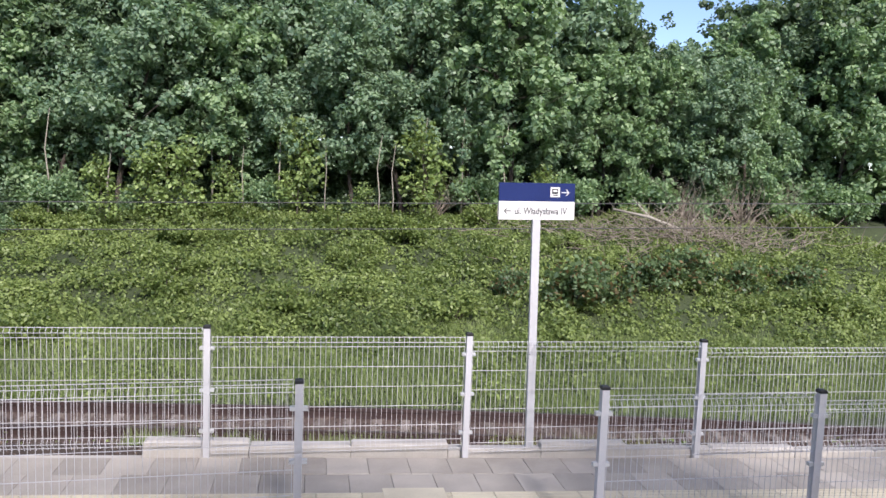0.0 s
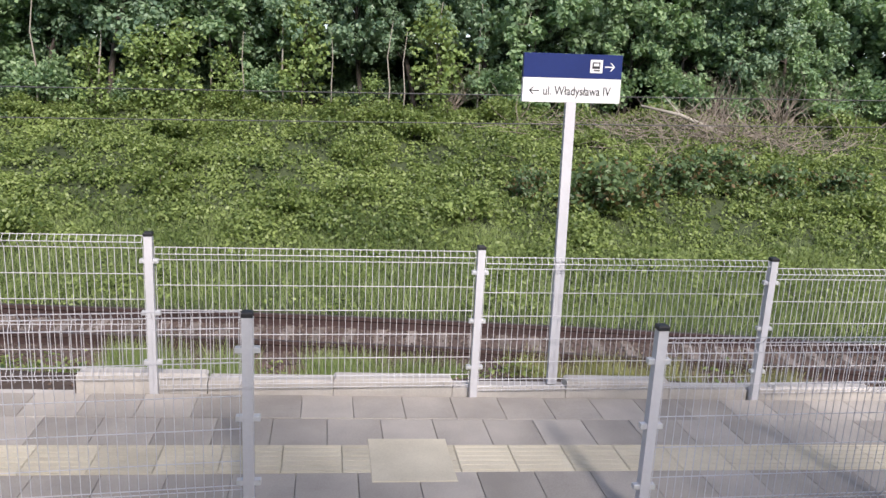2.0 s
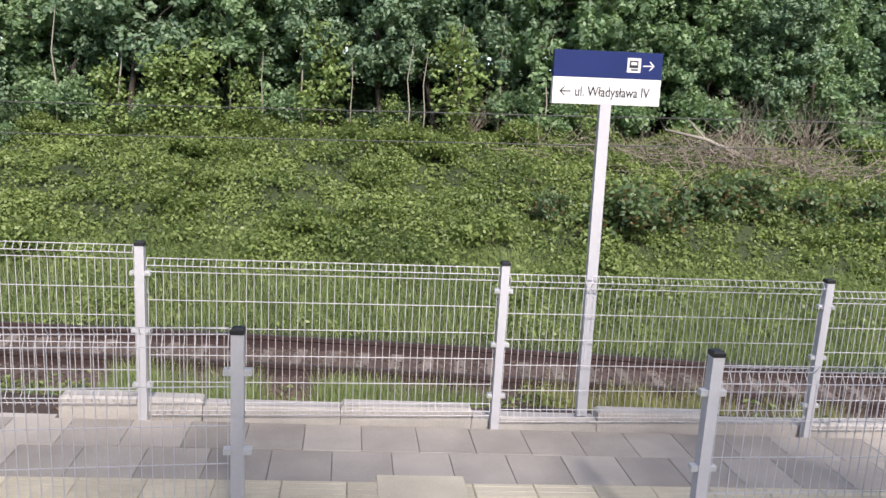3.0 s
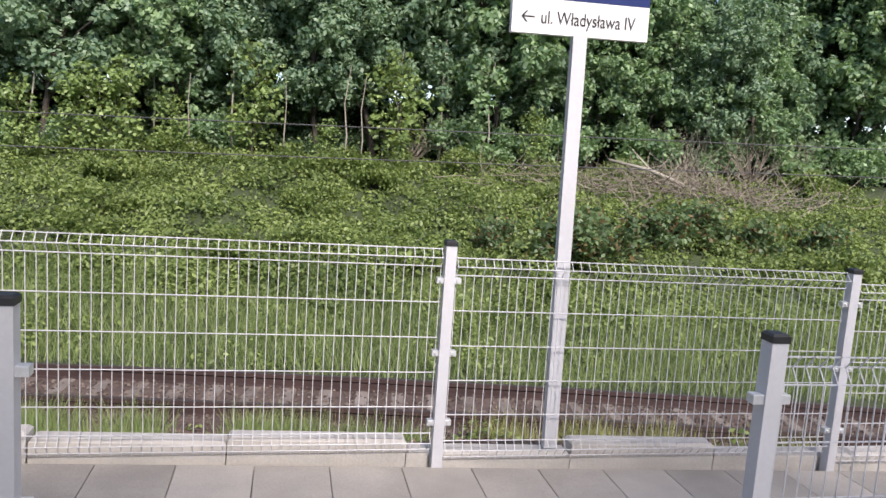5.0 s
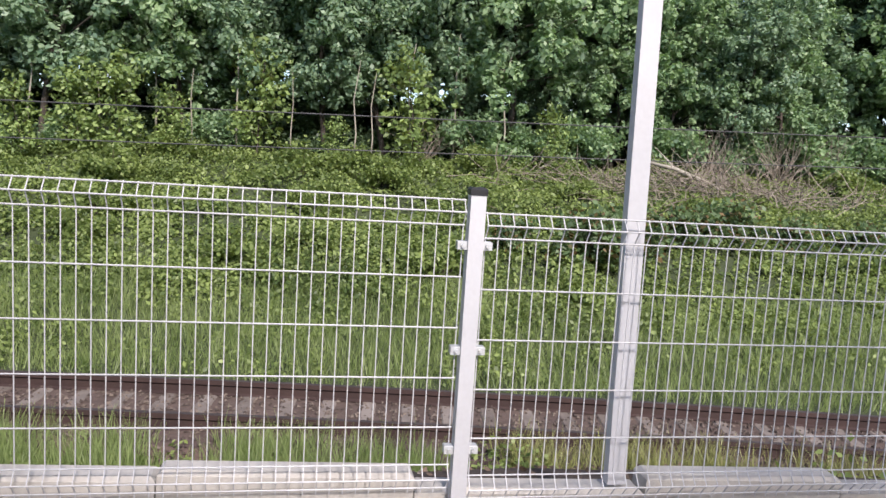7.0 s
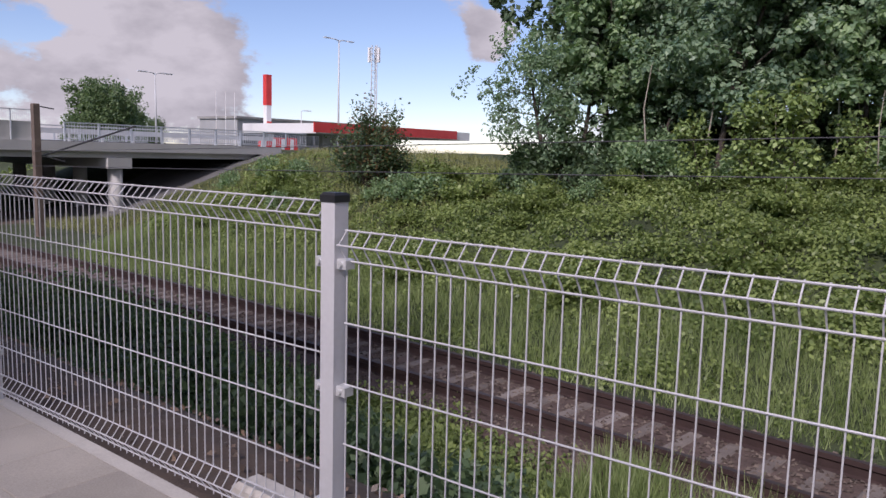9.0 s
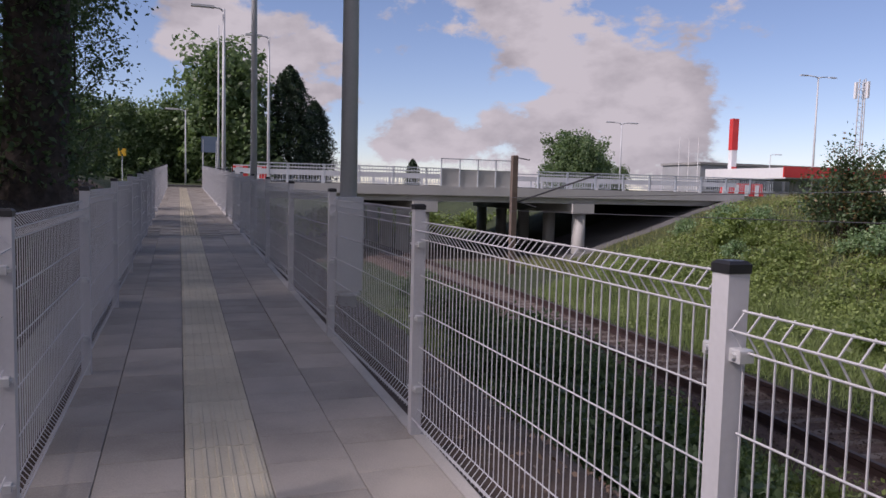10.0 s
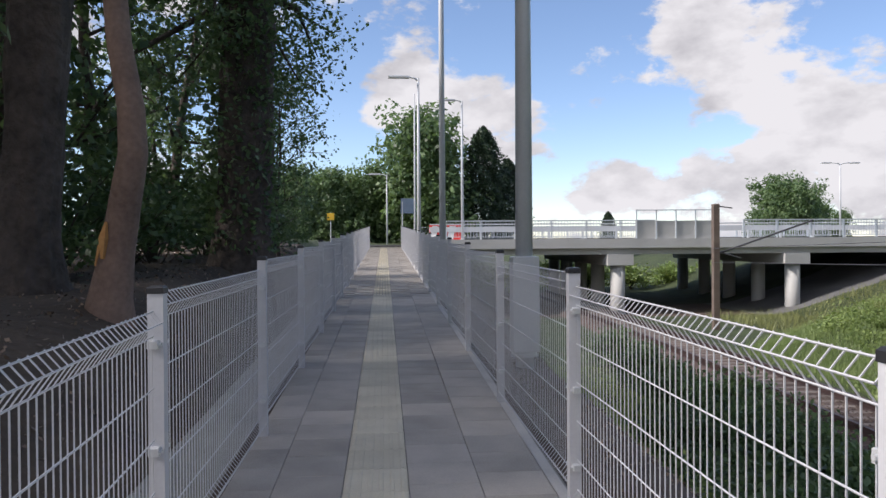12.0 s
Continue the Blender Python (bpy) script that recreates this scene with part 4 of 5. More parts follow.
# dead branches on the bank
twb = Build()
for _ in range(900):
    x = rb.normal(12.8, 3.0)
    y = 21.3 + rb.normal(0, 1.2)
    p = Vector((x, y, land(x, y) + rb.uniform(0, .35)))
    path = [p]
    d = Vector((rb.normal(0, 1), rb.normal(0, .5), rb.uniform(-.1, .9))).normalized()
    L = rb.uniform(0.4, 1.6)
    for k in range(3):
        d = (d + Vector((rb.normal(0, .25), rb.normal(0, .25), -0.05))).normalized()
        path.append(path[-1] + d * L / 3)
    twb.tube(path, [0.017, 0.013, 0.009, 0.004], 3, caps=False)
tagged(new("brushwood", twb.mesh("brushwood", M_TWIG)), "tangle of dry grey-brown brushwood on the bank", "brushwood", kind="stuff")
logb = Build()
logb.tube([(10.6, 22.4, land(10.6, 22.4) + .95), (12.0, 21.9, land(12, 21.9) + .6), (13.6, 21.2, land(13.6, 21.2) + .1)], [0.05, 0.07, 0.085], 7)
logb.tube([(12.0, 21.9, land(12, 21.9) + .6), (11.4, 22.3, land(12, 21.9) + 1.3)], [0.04, 0.015], 5)
tagged(new("fallen_branch", logb.mesh("fallen_branch", M_BARK_PALE, True)), "pale fallen branch leaning on the bank", "branch")
bare = thing("bare_bush", "leafless grey many-stemmed bush at the wood edge", "bush")
bb = Build()
for k in range(46):
    a = rb.uniform(0, 6.28)
    d = Vector((math.cos(a) * .45, math.sin(a) * .45, 1)).normalized()
    p = Vector((0, 0, -0.1))
    path = [p]
    for j in range(5):
        d = (d + Vector((rb.normal(0, .4), rb.normal(0, .4), 0.02))).normalized()
        path.append(path[-1] + d * rb.uniform(.3, .75))
    bb.tube(path, [0.02, 0.016, 0.012, 0.008, 0.005, 0.002], 4, caps=False)
part("branchwork", bb.mesh("branchwork", M_TWIG), bare)
first = True
for x, y, s in ((14.4, 23.6, 1.0), (17.0, 23.4, 1.1), (3.5, 24.2, 0.9), (19.4, 23.9, 0.9)):
    plant(bare, x, y, s, rb.uniform(0, 360), "bare bushes at the wood edge", first=first)
    first = False

# ---------------------------------------------------------------- trees beside the footpath
def ridged_tube(b, path, radii, amp, seed, sides=44, step=0.07):
    """A trunk with long uneven bark ridges and a knobbly outline."""
    path = [Vector(p) for p in path]
    rings = []
    for k in range(len(path) - 1):
        n = max(1, int((path[k + 1] - path[k]).length / step))
        for q in range(n):
            t = q / n
            rings.append((path[k].lerp(path[k + 1], t), radii[k] + (radii[k + 1] - radii[k]) * t))
    rings.append((path[-1], radii[-1]))
    v, f = [], []
    for p, r in rings:
        for a in range(sides):
            w = 2 * math.pi * a / sides
            c, d = math.cos(w), math.sin(w)
            ridge = 1 - abs(noise.noise((c * 4.5 + seed, d * 4.5, p.z * 0.9))) * 2.2
            lump = noise.noise((c * 0.9, d * 0.9 + seed, p.z * 0.8))
            fine = noise.noise((c * 9, d * 9 + seed, p.z * 6))
            q = r * (1 + amp * (ridge - 0.4) + amp * 1.2 * lump + amp * 0.35 * fine)
            v.append((p.x + c * q, p.y + d * q, p.z))
    for k in range(len(rings) - 1):
        for a in range(sides):
            e = (a + 1) % sides
            f.append((k * sides + a, k * sides + e, (k + 1) * sides + e, (k + 1) * sides + a))
    b.add(v, f)


def big_trunk(name, label, path, radii, bark, amp=0.1, seed=0.0):
    t = thing(name, label, "tree")
    b = Build()
    ridged_tube(b, path, radii, amp, seed)
    return t, b


rl = np.random.default_rng(71)
def crown_round(tree, b, start, reach, leaves, size, mat, seed, clumps, centre, spreadv):
    rg = np.random.default_rng(seed)
    ends = []
    for k in range(clumps):
        q = Vector(centre) + Vector((rg.normal(0, spreadv[0]), rg.normal(0, spreadv[1]), rg.normal(0, spreadv[2])))
        mid = Vector(start).lerp(q, 0.5) + Vector((rg.normal(0, .2), rg.normal(0, .2), 0.3))
        b.tube([start, mid, q], [0.07, 0.04, 0.01], 5)
        ends.append(q)
    e = np.array([tuple(p) for p in ends])
    w = rg.integers(0, len(e), leaves)
    pts = e[w] + rg.normal(0, 1, (leaves, 3)) * reach
    return leaf_mesh("crown", leaf_cloud(pts, np.tile([0, 0, .7], (leaves, 1)), size, rg), mat)


z0 = land(-8.1, -3.4)
t1, b = big_trunk("tree", "leaning smooth reddish trunk with a torn orange scar", [(-8.1, -3.42, z0 - .2), (-8.1, -3.40, z0 + .12), (-8.1, -3.34, z0 + .5), (-8.1, -3.26, z0 + 1.0), (-8.1, -3.19, z0 + 1.4), (-8.1, -3.2, z0 + 1.8), (-8.1, -3.3, z0 + 2.4), (-8.1, -3.36, z0 + 3.2), (-8.1, -3.5, z0 + 5.5)],
                  [0.25, 0.19, 0.15, 0.135, 0.125, 0.115, 0.105, 0.1, 0.07], M_BARK_RED, 0.035, 3.0)
cm = crown_round(t1, b, (-8.1, -3.5, z0 + 5.5), 0.55, 3500, 0.17, M_LEAF_D, 72, 10, (-8.3, -4.2, z0 + 7.2), (1.1, 0.9, 0.7))
part("trunk", b.mesh("trunk", M_BARK_RED, True), t1)
part("crown", cm, t1)
sb = Build()
sb.tube([(-7.95, -3.41, z0 + .48), (-7.945, -3.40, z0 + .66), (-7.95, -3.375, z0 + .8)], [0.02, 0.045, 0.012], 5)
sb.tube([(-7.95, -3.47, z0 + .42), (-7.95, -3.43, z0 + .6)], [0.008, 0.02], 4)
part("scar", sb.mesh("scar", M_SCAR), t1, "torn orange wood where a limb broke off")
z0 = land(-8.9, -4.45)
t2, b = big_trunk("tree", "thick dark ridged tree trunk on bare soil", [(-8.9, -4.5, z0 - .2), (-8.9, -4.48, z0 + .15), (-8.9, -4.45, z0 + .5), (-8.9, -4.38, z0 + 1.4), (-8.9, -4.3, z0 + 2.8), (-8.9, -4.35, z0 + 6)],
                  [0.46, 0.37, 0.29, 0.265, 0.275, 0.24], M_BARK, 0.10, 7.0)
cm = crown_round(t2, b, (-8.9, -4.35, z0 + 5.6), 0.7, 9000, 0.18, M_LEAF_D, 73, 18, (-9.4, -5.0, z0 + 7.6), (1.8, 1.3, 1.0))
part("trunk", b.mesh("trunk", M_BARK, True), t2)
part("crown", cm, t2)
z0 = land(-14, -3.35)
t3, b = big_trunk("tree", "massive dark ivy-clad trunk beside the footpath", [(-14, -3.35, z0 - .2), (-14, -3.33, z0 + .2), (-14, -3.3, z0 + .8), (-14, -3.25, z0 + 2.5), (-14, -3.15, z0 + 4), (-14.2, -3.4, z0 + 8)],
                  [0.62, 0.52, 0.44, 0.42, 0.40, 0.22], M_BARK, 0.10, 11.0)
b.tube([(-14, -3.25, z0 + 3.0), (-14.1, -3.05, z0 + 4.4), (-14.2, -2.6, z0 + 6.0)], [0.2, 0.15, 0.08], 8)
cm = crown_round(t3, b, (-14.1, -3.3, z0 + 4.6), 0.27, 12000, 0.10, M_LEAF_D, 74, 60, (-14.6, -3.5, z0 + 5.2), (1.1, 0.9, 1.4))
part("trunk", b.mesh("trunk", M_BARK, True), t3)
part("crown", cm, t3)
iv = []
for _ in range(2600):
    a, h = rl.uniform(0, 6.28), rl.uniform(0.3, 5.0)
    r = 0.46 + abs(rl.normal(0, .07))
    iv.append((-14 + math.cos(a) * r, -3.3 + math.sin(a) * r, z0 + h))
part("ivy", leaf_mesh("ivy", leaf_cloud(np.array(iv), np.tile([.3, .2, .4], (len(iv), 1)), 0.11, rl), M_LEAF_D), t3, "dark ivy leaves on the trunk")
# overhanging spray of fine branches by the big trunk
spray = broadleaf("small_tree", "thin small tree with airy hanging foliage beside the fence", 5.6, 0.05, 0.2, 1.25, 3600, 0.10, M_LEAF_D, M_BARK, 75, 0.34, 20)
plant(spray, -16.6, -3.2, 0.85, 0, "thin trees beside the fence", first=True)
plant(spray, -19.0, -3.4, 0.85, 120, "thin trees beside the fence")
grove = broadleaf("tree", "dark tall tree of the grove, some copies unseen and added to shade the path", 10.5, 0.16, 0.16, 2.4, 7000, 0.17, M_LEAF_D, M_BARK, 76, 0.55, 16)
first = True
# trees with x > -11 are never in view, added to shade the footpath
for x, y, s in ((-12.5, -6.3, 1.0), (-16.0, -6.2, 1.0), (-10.2, -8.0, 1.0), (-19.0, -5.8, 0.9), (-22, -7.2, 0.6), (-6.5, -9.6, 0.95), (-25, -9, 0.6), (-3.4, -11.2, 1.0), (0.6, -11.4, 1.05),  (-8.2, -6.9, .95), (-5.2, -9.2, 0.9), (-6.9, -11.5, 0.8), (4.6, -11.0, 1.0), (8.4, -11.2, 1.0), (-15.0, -8.6, 1.0), (-11.2, -5.9, 0.9)):
    plant(grove, x, y, s, rl.uniform(0, 360), "trees of the shaded grove", first=first)
    first = False
first = True
bush_l = shrub("shrub", "dark leafy shrub of the shaded grove", 2.2, 1.4, 2600, 0.13, M_LEAF_D, 77)
for x, y, s in ((-11.0, -5.2, 0.9), (-12.6, -4.9, 1.0), (-14.6, -5.0, 1.0), (-16.5, -4.4, 0.9), (-18.2, -4.3, 0.8), (-10.2, -6.4, 1.0), (-20.5, -4.0, 0.8), (-22.5, -4.2, 0.7)):
    plant(bush_l, x, y, s, rl.uniform(0, 360), "shrubs of the shaded grove", first=first)
    first = False

# ---------------------------------------------------------------- far trees
spruce = conifer("spruce", "tall dark spruce beyond the road", 10.5, 4.6, 24000, 81)
plant(spruce, -64, 7.2, 0.95, 0, "spruces beyond the road", z=0.9, first=True)
plant(spruce, -66, 9.6, 0.72, 50, "spruces beyond the road", z=0.9)
plant(spruce, -90, 25.5, 0.42, 90, "spruces beyond the road", z=0.5)
far = broadleaf("tree", "rounded green tree beyond the road", 8.0, 0.2, 0.1, 2.5, 15000, 0.36, M_LEAF_MID, M_BARK, 82, 1.35, 20)
plant(far, -64, 2.7, 1.28, 0, "trees beyond the road", z=0.8, first=True)
for x, y, s in ((-66, -8.5, 0.8), (-65, -5.6, 0.78), (-66, -3.0, 0.82), (-70, -0.8, 0.85), (-64, -7.2, 0.7), (-64, -4.2, .72), (-68, -11.5, 0.7), (-72, -15, 0.8), (-62, -14, 0.65),
                (-75, 38.4, 0.82), (-76, 40.6, 0.78), (-74, 39.6, 0.7), (-82, 46.0, 0.62), (-90, 51, 0.55), (-92, 55, 0.5), (-88, 47, 0.5), (-60, -19, .7), (-80, 4, .7)):
    plant(far, x, y, s, rl.uniform(0, 360), "trees beyond the road", z=0.6)
first = True
backb = shrub("shrub", "bright green shrub on the slope behind the bridge", 2.6, 2.6, 2200, 0.28, M_LEAF_Y, 83)
for x, y, s in ((-63, 10, 1.0), (-63.5, 13, 1.1), (-64, 16, 1.0), (-65, 20, .9), (-64, 6, 1.0), (-66, 24, .9), (-67, 28, .9)):
    plant(backb, x, y, s, rl.uniform(0, 360), "shrubs behind the bridge", z=-2.6, first=first)
    first = False

# ---------------------------------------------------------------- road bridge
BX0, BX1, BY0, BY1 = -43.4, -61.5, 1.5, 35.0
bridge = thing("road_bridge", "concrete road bridge with grey railings over the railway", "bridge")
b = Build()
b.box(BX1, BY0, 1.08, BX0, BY1, 1.62)
b.box(BX1 + .5, BY0, 0.72, BX0 - 0.35, BY1, 1.08)
part("deck", b.mesh("deck", M_CONC), bridge, "pale concrete deck and fascia")
b = Build()
b.box(BX1 + 1.6, BY0 - 1.5, 1.62, BX0 - 1.8, BY1, 1.66)
part("carriageway", b.mesh("carriageway", M_ASPH), bridge, "asphalt road surface")
for py in (12.3, 22.7):
    b = Build()
    b.box(BX1 + 1.0, py - 0.75, 0.10, BX0 + 0.05, py + 0.75, 0.716)
    part("pier_cap", b.mesh("pier_cap", M_CONC), bridge, "concrete crossbeam")
    for k in range(5):
        cx = BX0 - 0.55 - 4.1 * k
        b = Build()
        b.tube([(cx, py, -3.6), (cx, py, 0.10)], 0.42, 16)
        part("column", b.mesh("column", M_CONC, True), bridge, "round concrete column")
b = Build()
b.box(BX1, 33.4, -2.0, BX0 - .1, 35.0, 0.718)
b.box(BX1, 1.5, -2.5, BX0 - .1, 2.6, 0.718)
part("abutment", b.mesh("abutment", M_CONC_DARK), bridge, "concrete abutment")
# slope painted dark to deepen the shade below the deck
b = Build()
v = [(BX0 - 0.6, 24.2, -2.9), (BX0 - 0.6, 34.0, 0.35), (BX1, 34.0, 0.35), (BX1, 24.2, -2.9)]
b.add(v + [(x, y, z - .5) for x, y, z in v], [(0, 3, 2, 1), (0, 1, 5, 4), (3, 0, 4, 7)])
part("slope_paving", b.mesh("slope_paving", M_PAVE_SHADE), bridge, "paved grey slope, coloured dark for the shade under the deck")


def railing_mesh(length, bars):
    b = Build()
    b.box(-.03, 0, 1.0, .03, length, 1.06)
    b.box(-.02, 0, 0.12, .02, length, 0.16)
    b.box(-.035, -.035, 0, .035, .035, 1.06)
    if bars:
        for k in range(12):
            y = (k + 0.5) * length / 12
            b.box(-.012, y - .012, 0.16, .012, y + .012, 1.0)
    return b.mesh("railing", M_RAILING)


BAR2 = Build()
BAR2.box(-.012, -.012, 0.16, .012, .012, 1.0)
BAR2_ME = BAR2.mesh("bar", M_RAILING)


def guard_mesh(length):
    b = Build()
    b.box(-.05, 0, 0.45, .03, length, 0.75)
    b.box(-.05, .9, 0, .05, 1.02, 0.5)
    b.box(-.06, 0, 0.86, .0, length, 0.93)
    return b.mesh("guard_rail", M_GALV)


R_ME, R_FAR, Q_ME = railing_mesh(2.0, False), railing_mesh(2.0, True), guard_mesh(2.0)
for k in range(22):
    y = -7.6 + 2.0 * k + (1.2 if k > 12 else 0)
    if 12.9 < y < 17.4:
        continue
    if y > 1:
        section = part("railing", R_ME, bridge, "grey bar railing section", pose(BX0 - .2, y, 1.62))
        for q in range(12):
            part("bar", BAR2_ME, section, "", pose(0, (q + 0.5) / 6, 0))
for k in range(24):
    part("guard_rail", Q_ME, bridge, "steel crash barrier section", pose(BX0 - 1.6, 1.6 + 2.0 * k, 1.60)) if k < 17 else None
    tagged(part("railing", R_FAR, bridge, "grey bar railing section", pose(BX1 + .2, 1.6 + 2.0 * k, 1.62)), kind="stuff") if k < 17 else None
b = Build()
b.box(BX0 - .24, 13.25, 1.62, BX0 - .16, 17.85, 2.62)
part("screen_wall", b.mesh("screen_wall", M_CONC), bridge, "solid grey protective panel")
b = Build()
for y in (13.25, 14.4, 15.55, 16.7, 17.8):
    b.box(BX0 - .14, y, 1.62, BX0 - .08, y + .06, 3.25)
b.box(BX0 - .14, 13.25, 3.2, BX0 - .08, 17.86, 3.25)
for k in range(44):
    b.box(BX0 - .115, 13.3 + k * .104, 2.62, BX0 - .105, 13.306 + k * .104, 3.2)
part("screen_frame", b.mesh("screen_frame", M_RAILING), bridge, "light mesh screen above the tracks")
# road on both sides of the bridge
b = Build()
b.box(-60, -60, 1.0, -47.5, BY0 - 1.5, 1.30)
tagged(new("road", b.mesh("road", M_ASPH)), "asphalt road at the end of the footpath", "road", kind="structure")
b = Build()
b.box(-47.5, -12, 0.8, -46.02, 1.5, 1.2)
tagged(new("pavement", b.mesh("pavement", M_GRAVEL)), "pale pavement along the road", "pavement", kind="structure")


# ---------------------------------------------------------------- poles and lamps
def street_lamp(x, y, z, high, r, label, arm=0.0, arm_dir=(0, -1), double=False, group="street lamps"):
    t = thing("street_lamp", label, "street lamp", pose(x, y, z), group)
    b = Build()
    b.tube([(0, 0, -0.3), (0, 0, high * .5), (0, 0, high)], [r, r * .8, r * .55], 12)
    part("pole", b.mesh("pole", M_GALV, True), t)
    b = Build()
    b.tube([(0, 0, 0), (0, 0, .03), (0, 0, .05)], [r * 1.5, r * 1.5, r], 12)
    part("base", b.mesh("base", M_GALV), t)
    if arm:
        for s in ((1, -1) if double else (1,)):
            dx, dy = arm_dir[0] * s, arm_dir[1] * s
            b = Build()
            b.tube([(0, 0, high - .12), (dx * .15 * arm, dy * .15 * arm, high), (dx * arm * .5, dy * arm * .5, high + .05)], [r * .5, r * .45, r * .4], 8)
            part("arm", b.mesh("arm", M_GALV, True), t)
            b = Build()
            b.box(-.14, -.14, -.05, .14, .14, .05, bevel=.02)
            part("lamp_head", b.mesh("lamp_head", M_GALV), t, "flat grey lantern", pose(dx * arm * .75, dy * arm * .75, high + .04) @ Matrix.Diagonal((1 + 2.2 * abs(dx), 1 + 2.2 * abs(dy), 1, 1)))
    return t


thick = street_lamp(-9.85, 0.62, floor_z(-9.85) - 0.02, 11.0, 0.105, "thick grey lamp pole beside the fence", 0, group="lamp poles along the footpath")
b = Build()
b.box(-.13, -.15, .06, .13, .15, 1.15, bevel=.012)
part("casing", b.mesh("casing", M_GALV), thick, "wide grey casing at the foot")
street_lamp(-20.0, 0.45, floor_z(-20) - 0.02, 12.0, 0.085, "tall grey lamp pole beside the fence", 0, group="lamp poles along the footpath")
street_lamp(-34.0, 0.5, floor_z(-34) - 0.05, 7.75, 0.09, "grey street lamp with short arm beside the footpath", 1.1)
street_lamp(-45.0, 3.5, 1.62, 8.0, 0.09, "grey street lamp with short arm at the bridge", 1.1)
street_lamp(-39.5, 0.55, floor_z(-39) - 0.05, 8.0, 0.06, "thin grey lamp pole beside the footpath", 0)
street_lamp(-64, 38.1, 1.0, 7.0, 0.1, "double-armed street lamp on the road", 1.7, (0, 1), True)
street_lamp(-60, 57.2, 0.5, 12.6, 0.12, "tall double-armed street lamp by the filling station", 2.3, (0, 1), True)
street_lamp(-70, 61.0, 0.5, 5.6, 0.08, "small street lamp by the filling station", 1.4, (0, 1))
street_lamp(-58, -0.8, 1.2, 5.3, 0.07, "distant street lamp beyond the road", 1.2)

cat = thing("catenary_post", "brown weathered post beside the railway", "post", pose(-36, 14.55, -2.75))
b = Build()
b.box(-.14, -.14, -.2, .14, .14, 5.95, bevel=.03)
part("post", b.mesh("post", M_POLEBROWN), cat)
b = Build()
b.tube([(0, 0.1, 3.6), (0.2, 3.0, 4.6), (0.3, 4.6, 5.15)], 0.045, 6)
b.tube([(0, .1, 3.7), (.1, 1.2, 3.4)], 0.03, 5)
b.tube([(0, .1, 5.85), (.05, .8, 5.75)], 0.03, 5)
part("bracket", b.mesh("bracket", M_WIRE), cat, "dark bracket arm with insulators")
for z0, z1, sag in ((1.1, 2.9, 0.1), (0.45, 2.2, 0.1)):
    b = Build()
    b.tube([(-36 + (66 * t), 14.3 - 1.8 * min(1, t * 2.5), z0 + (z1 - z0) * t - sag * math.sin(math.pi * t)) for t in np.linspace(0, 1, 24)], 0.011, 5)
    tagged(new("overhead_wire", b.mesh("overhead_wire", M_WIRE)), "thin dark overhead wire along the railway", "wire", "overhead wires")

# ---------------------------------------------------------------- filling station beyond the hill
st = thing("station_canopy", "filling station canopy with red and white fascia", "canopy", pose(-66, 0, 0))
b = Build()
b.box(-6, 54.0, 3.25, 6, 81.5, 4.30)
part("roof", b.mesh("roof", M_SIGNW), st, "white canopy roof edge")
b = Build()
b.box(6.0, 53.6, 3.35, 6.15, 78.5, 4.40)
part("fascia", b.mesh("fascia", M_RED), st, "red fascia band")
for y in (62, 71):
    b = Build()
    b.box(-.3, y - 1.6, -1, .3, y + 1.6, 3.25)
    part("pillar", b.mesh("pillar", M_SIGNW), st)
bd = thing("station_building", "low grey flat-roofed filling station building", "building", pose(-82, 1, 0))
b = Build()
b.box(-8, 60, -1, 0, 84, 5.3)
part("wall", b.mesh("wall", M_BUILD), bd)
b = Build()
b.box(-8.2, 59.8, 5.3, .2, 84.2, 5.6)
part("roof", b.mesh("roof", M_CONC_DARK), bd)
for k in range(9):
    b = Build()
    b.box(0.0, 61 + k * 2.5, 2.2, .06, 63.0 + k * 2.5, 4.4)
    part("window", b.mesh("window", M_WINDOW), bd)
py = thing("price_pylon", "tall red and white pylon of the filling station", "pylon", pose(-70, 55.9, 0))
b = Build()
b.box(-.3, -.38, 6.4, .3, .38, 9.8)
part("upper_panel", b.mesh("upper_panel", M_RED), py, "red upper panel")
b = Build()
b.box(-.28, -.34, -.5, .28, .34, 6.4)
part("shaft", b.mesh("shaft", M_SIGNW), py, "white shaft")
b = Build()
b.box(.29, -.34, 3.2, .33, .34, 4.6)
part("lower_panel", b.mesh("lower_panel", M_RED), py, "red lower field")
for y in (49.0, 50.2, 51.4):
    fp = thing("flagpole", "slim white flagpole by the filling station", "flagpole", pose(-70, y, 0.5), "flagpoles")
    b = Build()
    b.tube([(0, 0, -.5), (0, 0, 7.0)], [0.06, 0.035], 6)
    part("pole", b.mesh("pole", M_SIGNW), fp)
ms = thing("antenna_mast", "slim lattice antenna mast in the distance", "mast", pose(-96, 102, 0))
b = Build()
for a in range(3):
    b.tube([(math.cos(a * 2.1) * .7, math.sin(a * 2.1) * .7, 0), (math.cos(a * 2.1) * .5, math.sin(a * 2.1) * .5, 20.5)], .1, 5)
for k in range(20):
    b.tube([(.6, 0, k), (-.35, .6, k + .5), (-.35, -.6, k + 1), (.6, 0, k + 1)], .05, 4)
part("lattice", b.mesh("lattice", M_GALV), ms)
for a in range(3):
    b = Build()
    b.box(math.cos(a * 2.1) - .2, math.sin(a * 2.1) - .2, 17.4, math.cos(a * 2.1) + .2, math.sin(a * 2.1) + .2, 20.0)
    part("antenna", b.mesh("antenna", M_SIGNW), ms)
first_bar = None
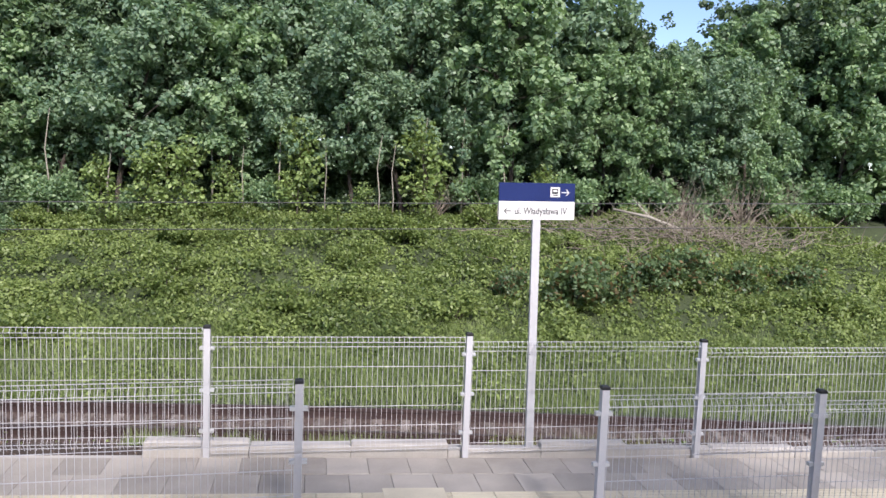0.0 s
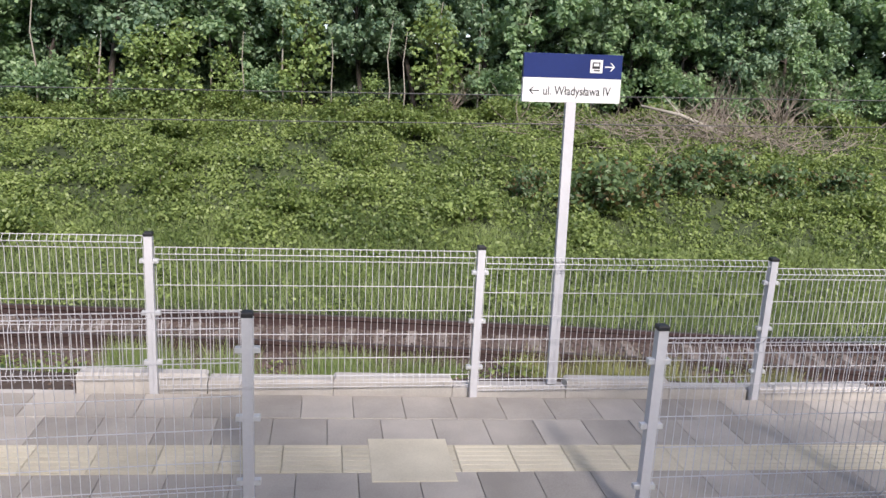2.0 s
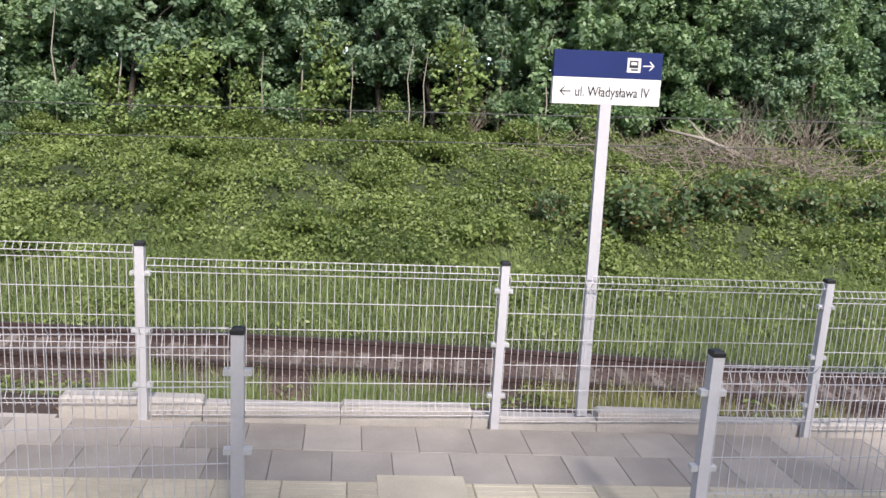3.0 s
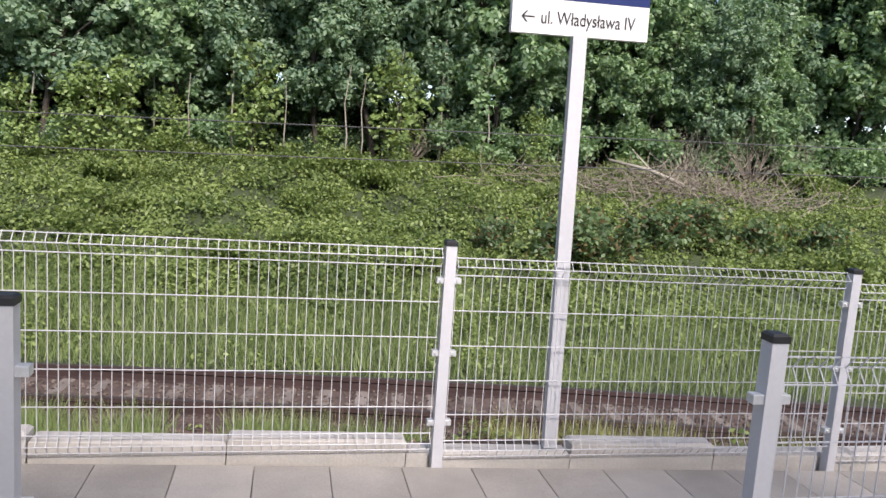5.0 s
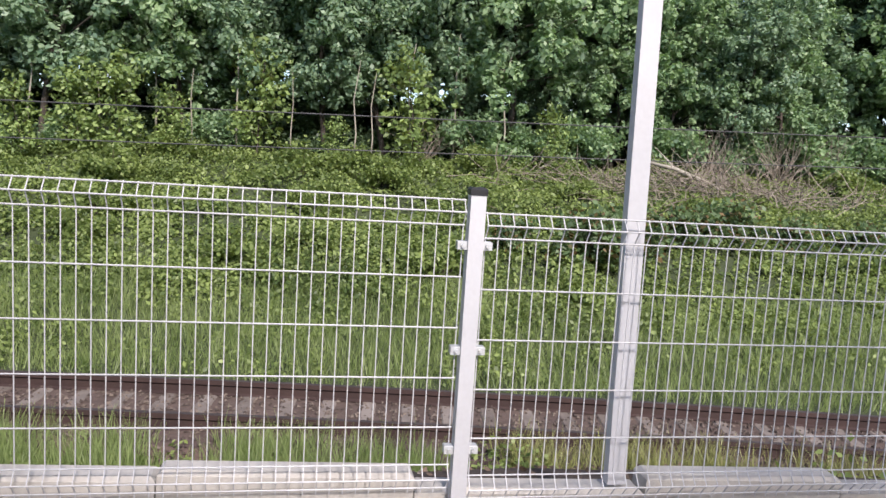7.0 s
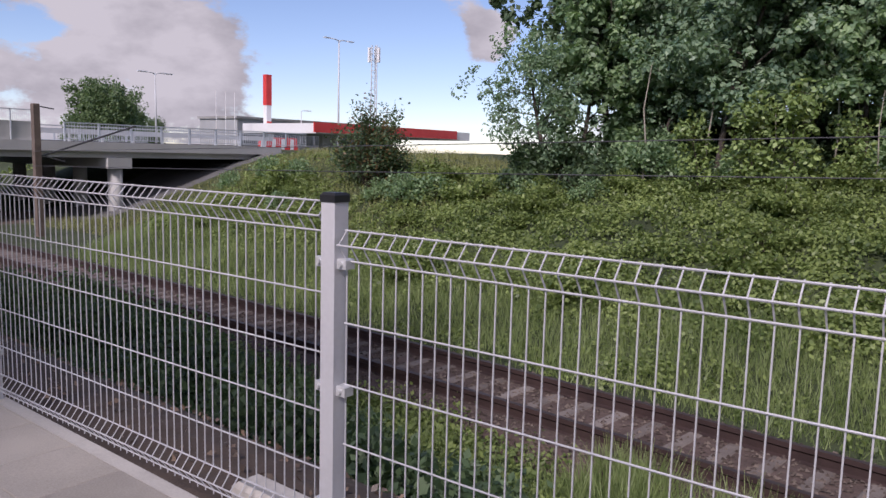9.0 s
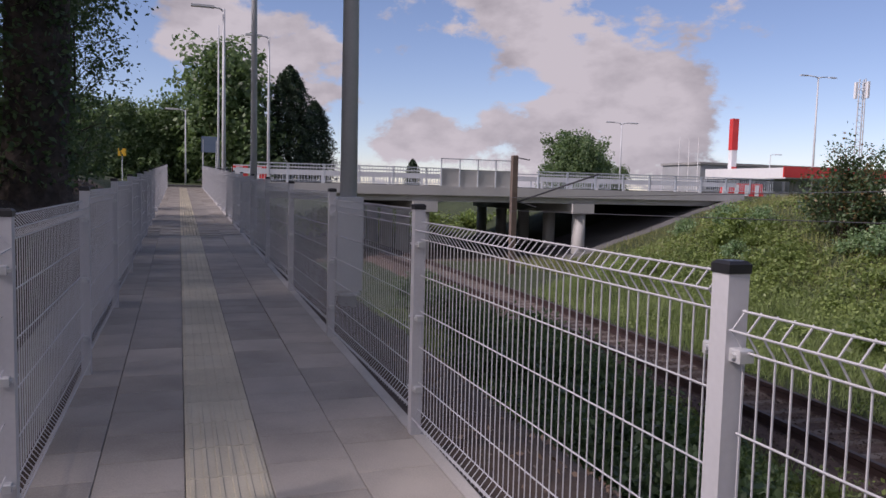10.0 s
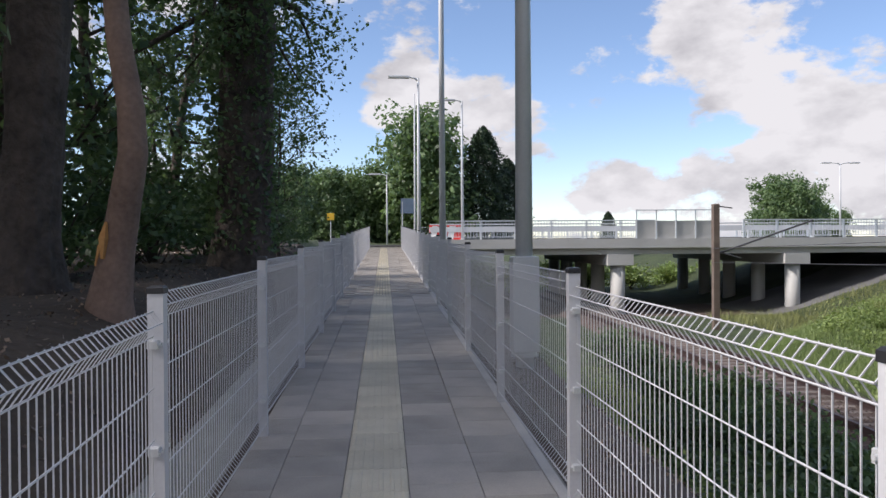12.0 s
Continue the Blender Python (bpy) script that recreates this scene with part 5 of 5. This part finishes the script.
for x, y in ((-46, 35.6), (-46, 36.5), (-46, 37.4), (-46, 38.3), (-45.2, 2.0), (-45.2, 3.0)):
    z = 1.45 if y > 30 else 1.62
    if first_bar is None:
        first_bar = thing("road_barrier", "red and white plastic road barrier", "barrier", pose(x, y, z), "road barriers")
        b = Build()
        b.add([(-.25, -.4, 0), (.25, -.4, 0), (.25, .4, 0), (-.25, .4, 0), (-.08, -.4, .9), (.08, -.4, .9), (.08, .4, .9), (-.08, .4, .9)], [(0, 1, 5, 4), (1, 2, 6, 5), (2, 3, 7, 6), (3, 0, 4, 7), (4, 5, 6, 7)])
        part("body", b.mesh("body", M_RED), first_bar)
        b = Build()
        b.add([(.256, -.4, .02), (.256, -.05, .02), (.12, .12, .8), (.12, -.23, .8)], [(0, 1, 2, 3)])
        part("stripe", b.mesh("stripe", M_SIGNW), first_bar, "white stripe")
    else:
        copy_thing(first_bar, pose(x, y, z))
pn = thing("notice_board", "blue-grey board on two posts beyond the road", "board", pose(-52, 0.6, 1.3))
b = Build()
b.box(-.03, -.5, 2.1, .03, .5, 3.1)
part("board", b.mesh("board", M_BLUEPAN), pn)
for y in (-.4, .4):
    b = Build()
    b.tube([(0, y, 0), (0, y, 2.9)], .04, 6)
    part("post", b.mesh("post", M_GALV), pn)
for y, m, lab in ((-4.6, M_YELLOW, "small yellow traffic sign on a post"), (-8.0, M_BLUE, "small blue traffic sign on a post")):
    ts = thing("traffic_sign", lab, "traffic sign", pose(-53, y, 1.3))
    b = Build()
    b.tube([(0, 0, 0), (0, 0, 2.2)], .03, 6)
    part("post", b.mesh("post", M_GALV), ts)
    b = Build()
    b.tube([(.02, 0, 1.95), (.06, 0, 1.95)], .33, 12 if m is M_BLUE else 4)
    part("plate", b.mesh("plate", m), ts)

# ---------------------------------------------------------------- paving pieces
SLAB_ME = [slab_mesh("slab", 0.4, y1 - y0, M_SLAB) for y0, y1 in ROWS]
TACT_ME = slab_mesh("tile", 0.4, 0.38, M_TACT, 6)
far_b, far_t = Build(), Build()
for r, (y0, y1) in enumerate(ROWS):
    for k in range(-14, 115):
        x = -0.4 * k - (0.2 if r % 2 else 0.0)
        if x < END_X + .2:
            continue
        jit = 0.003 * math.sin(k * 12.9 + r * 4.1)
        if x > -17:
            part("slab", SLAB_ME[r], walkway, "", pose(x, (y0 + y1) / 2, floor_z(x) + jit, 0, TILT, 0))
        else:
            z = floor_z(x) + jit
            far_b.box(x - .197, y0 + G, z - .05, x + .197, y1 - G, z)
for k in range(-14, 115):
    x = -0.4 * k - 0.1
    if x < END_X + .2:
        continue
    if x > -17:
        part("tile", TACT_ME, walkway, "", pose(x, -1.04, floor_z(x) + .002, 0, TILT, 0))
    else:
        z = floor_z(x) + .002
        for q in range(6):
            y = -1.23 + q * .0633
            far_t.box(x - .197, y + .006, z - .05, x + .197, y + .058, z)
tagged(part("far_slabs", far_b.mesh("far_slabs", M_SLAB_FAR), walkway), kind="stuff")
tagged(part("far_tiles", far_t.mesh("far_tiles", M_TACT_FAR), walkway), kind="stuff")
pad = slab_mesh("pad", 0.57, 0.59, M_TACT)
part("pad", pad, walkway, "square cream attention pad", pose(-0.63, -1.065, floor_z(-.63) + .009, 0, TILT, 0))
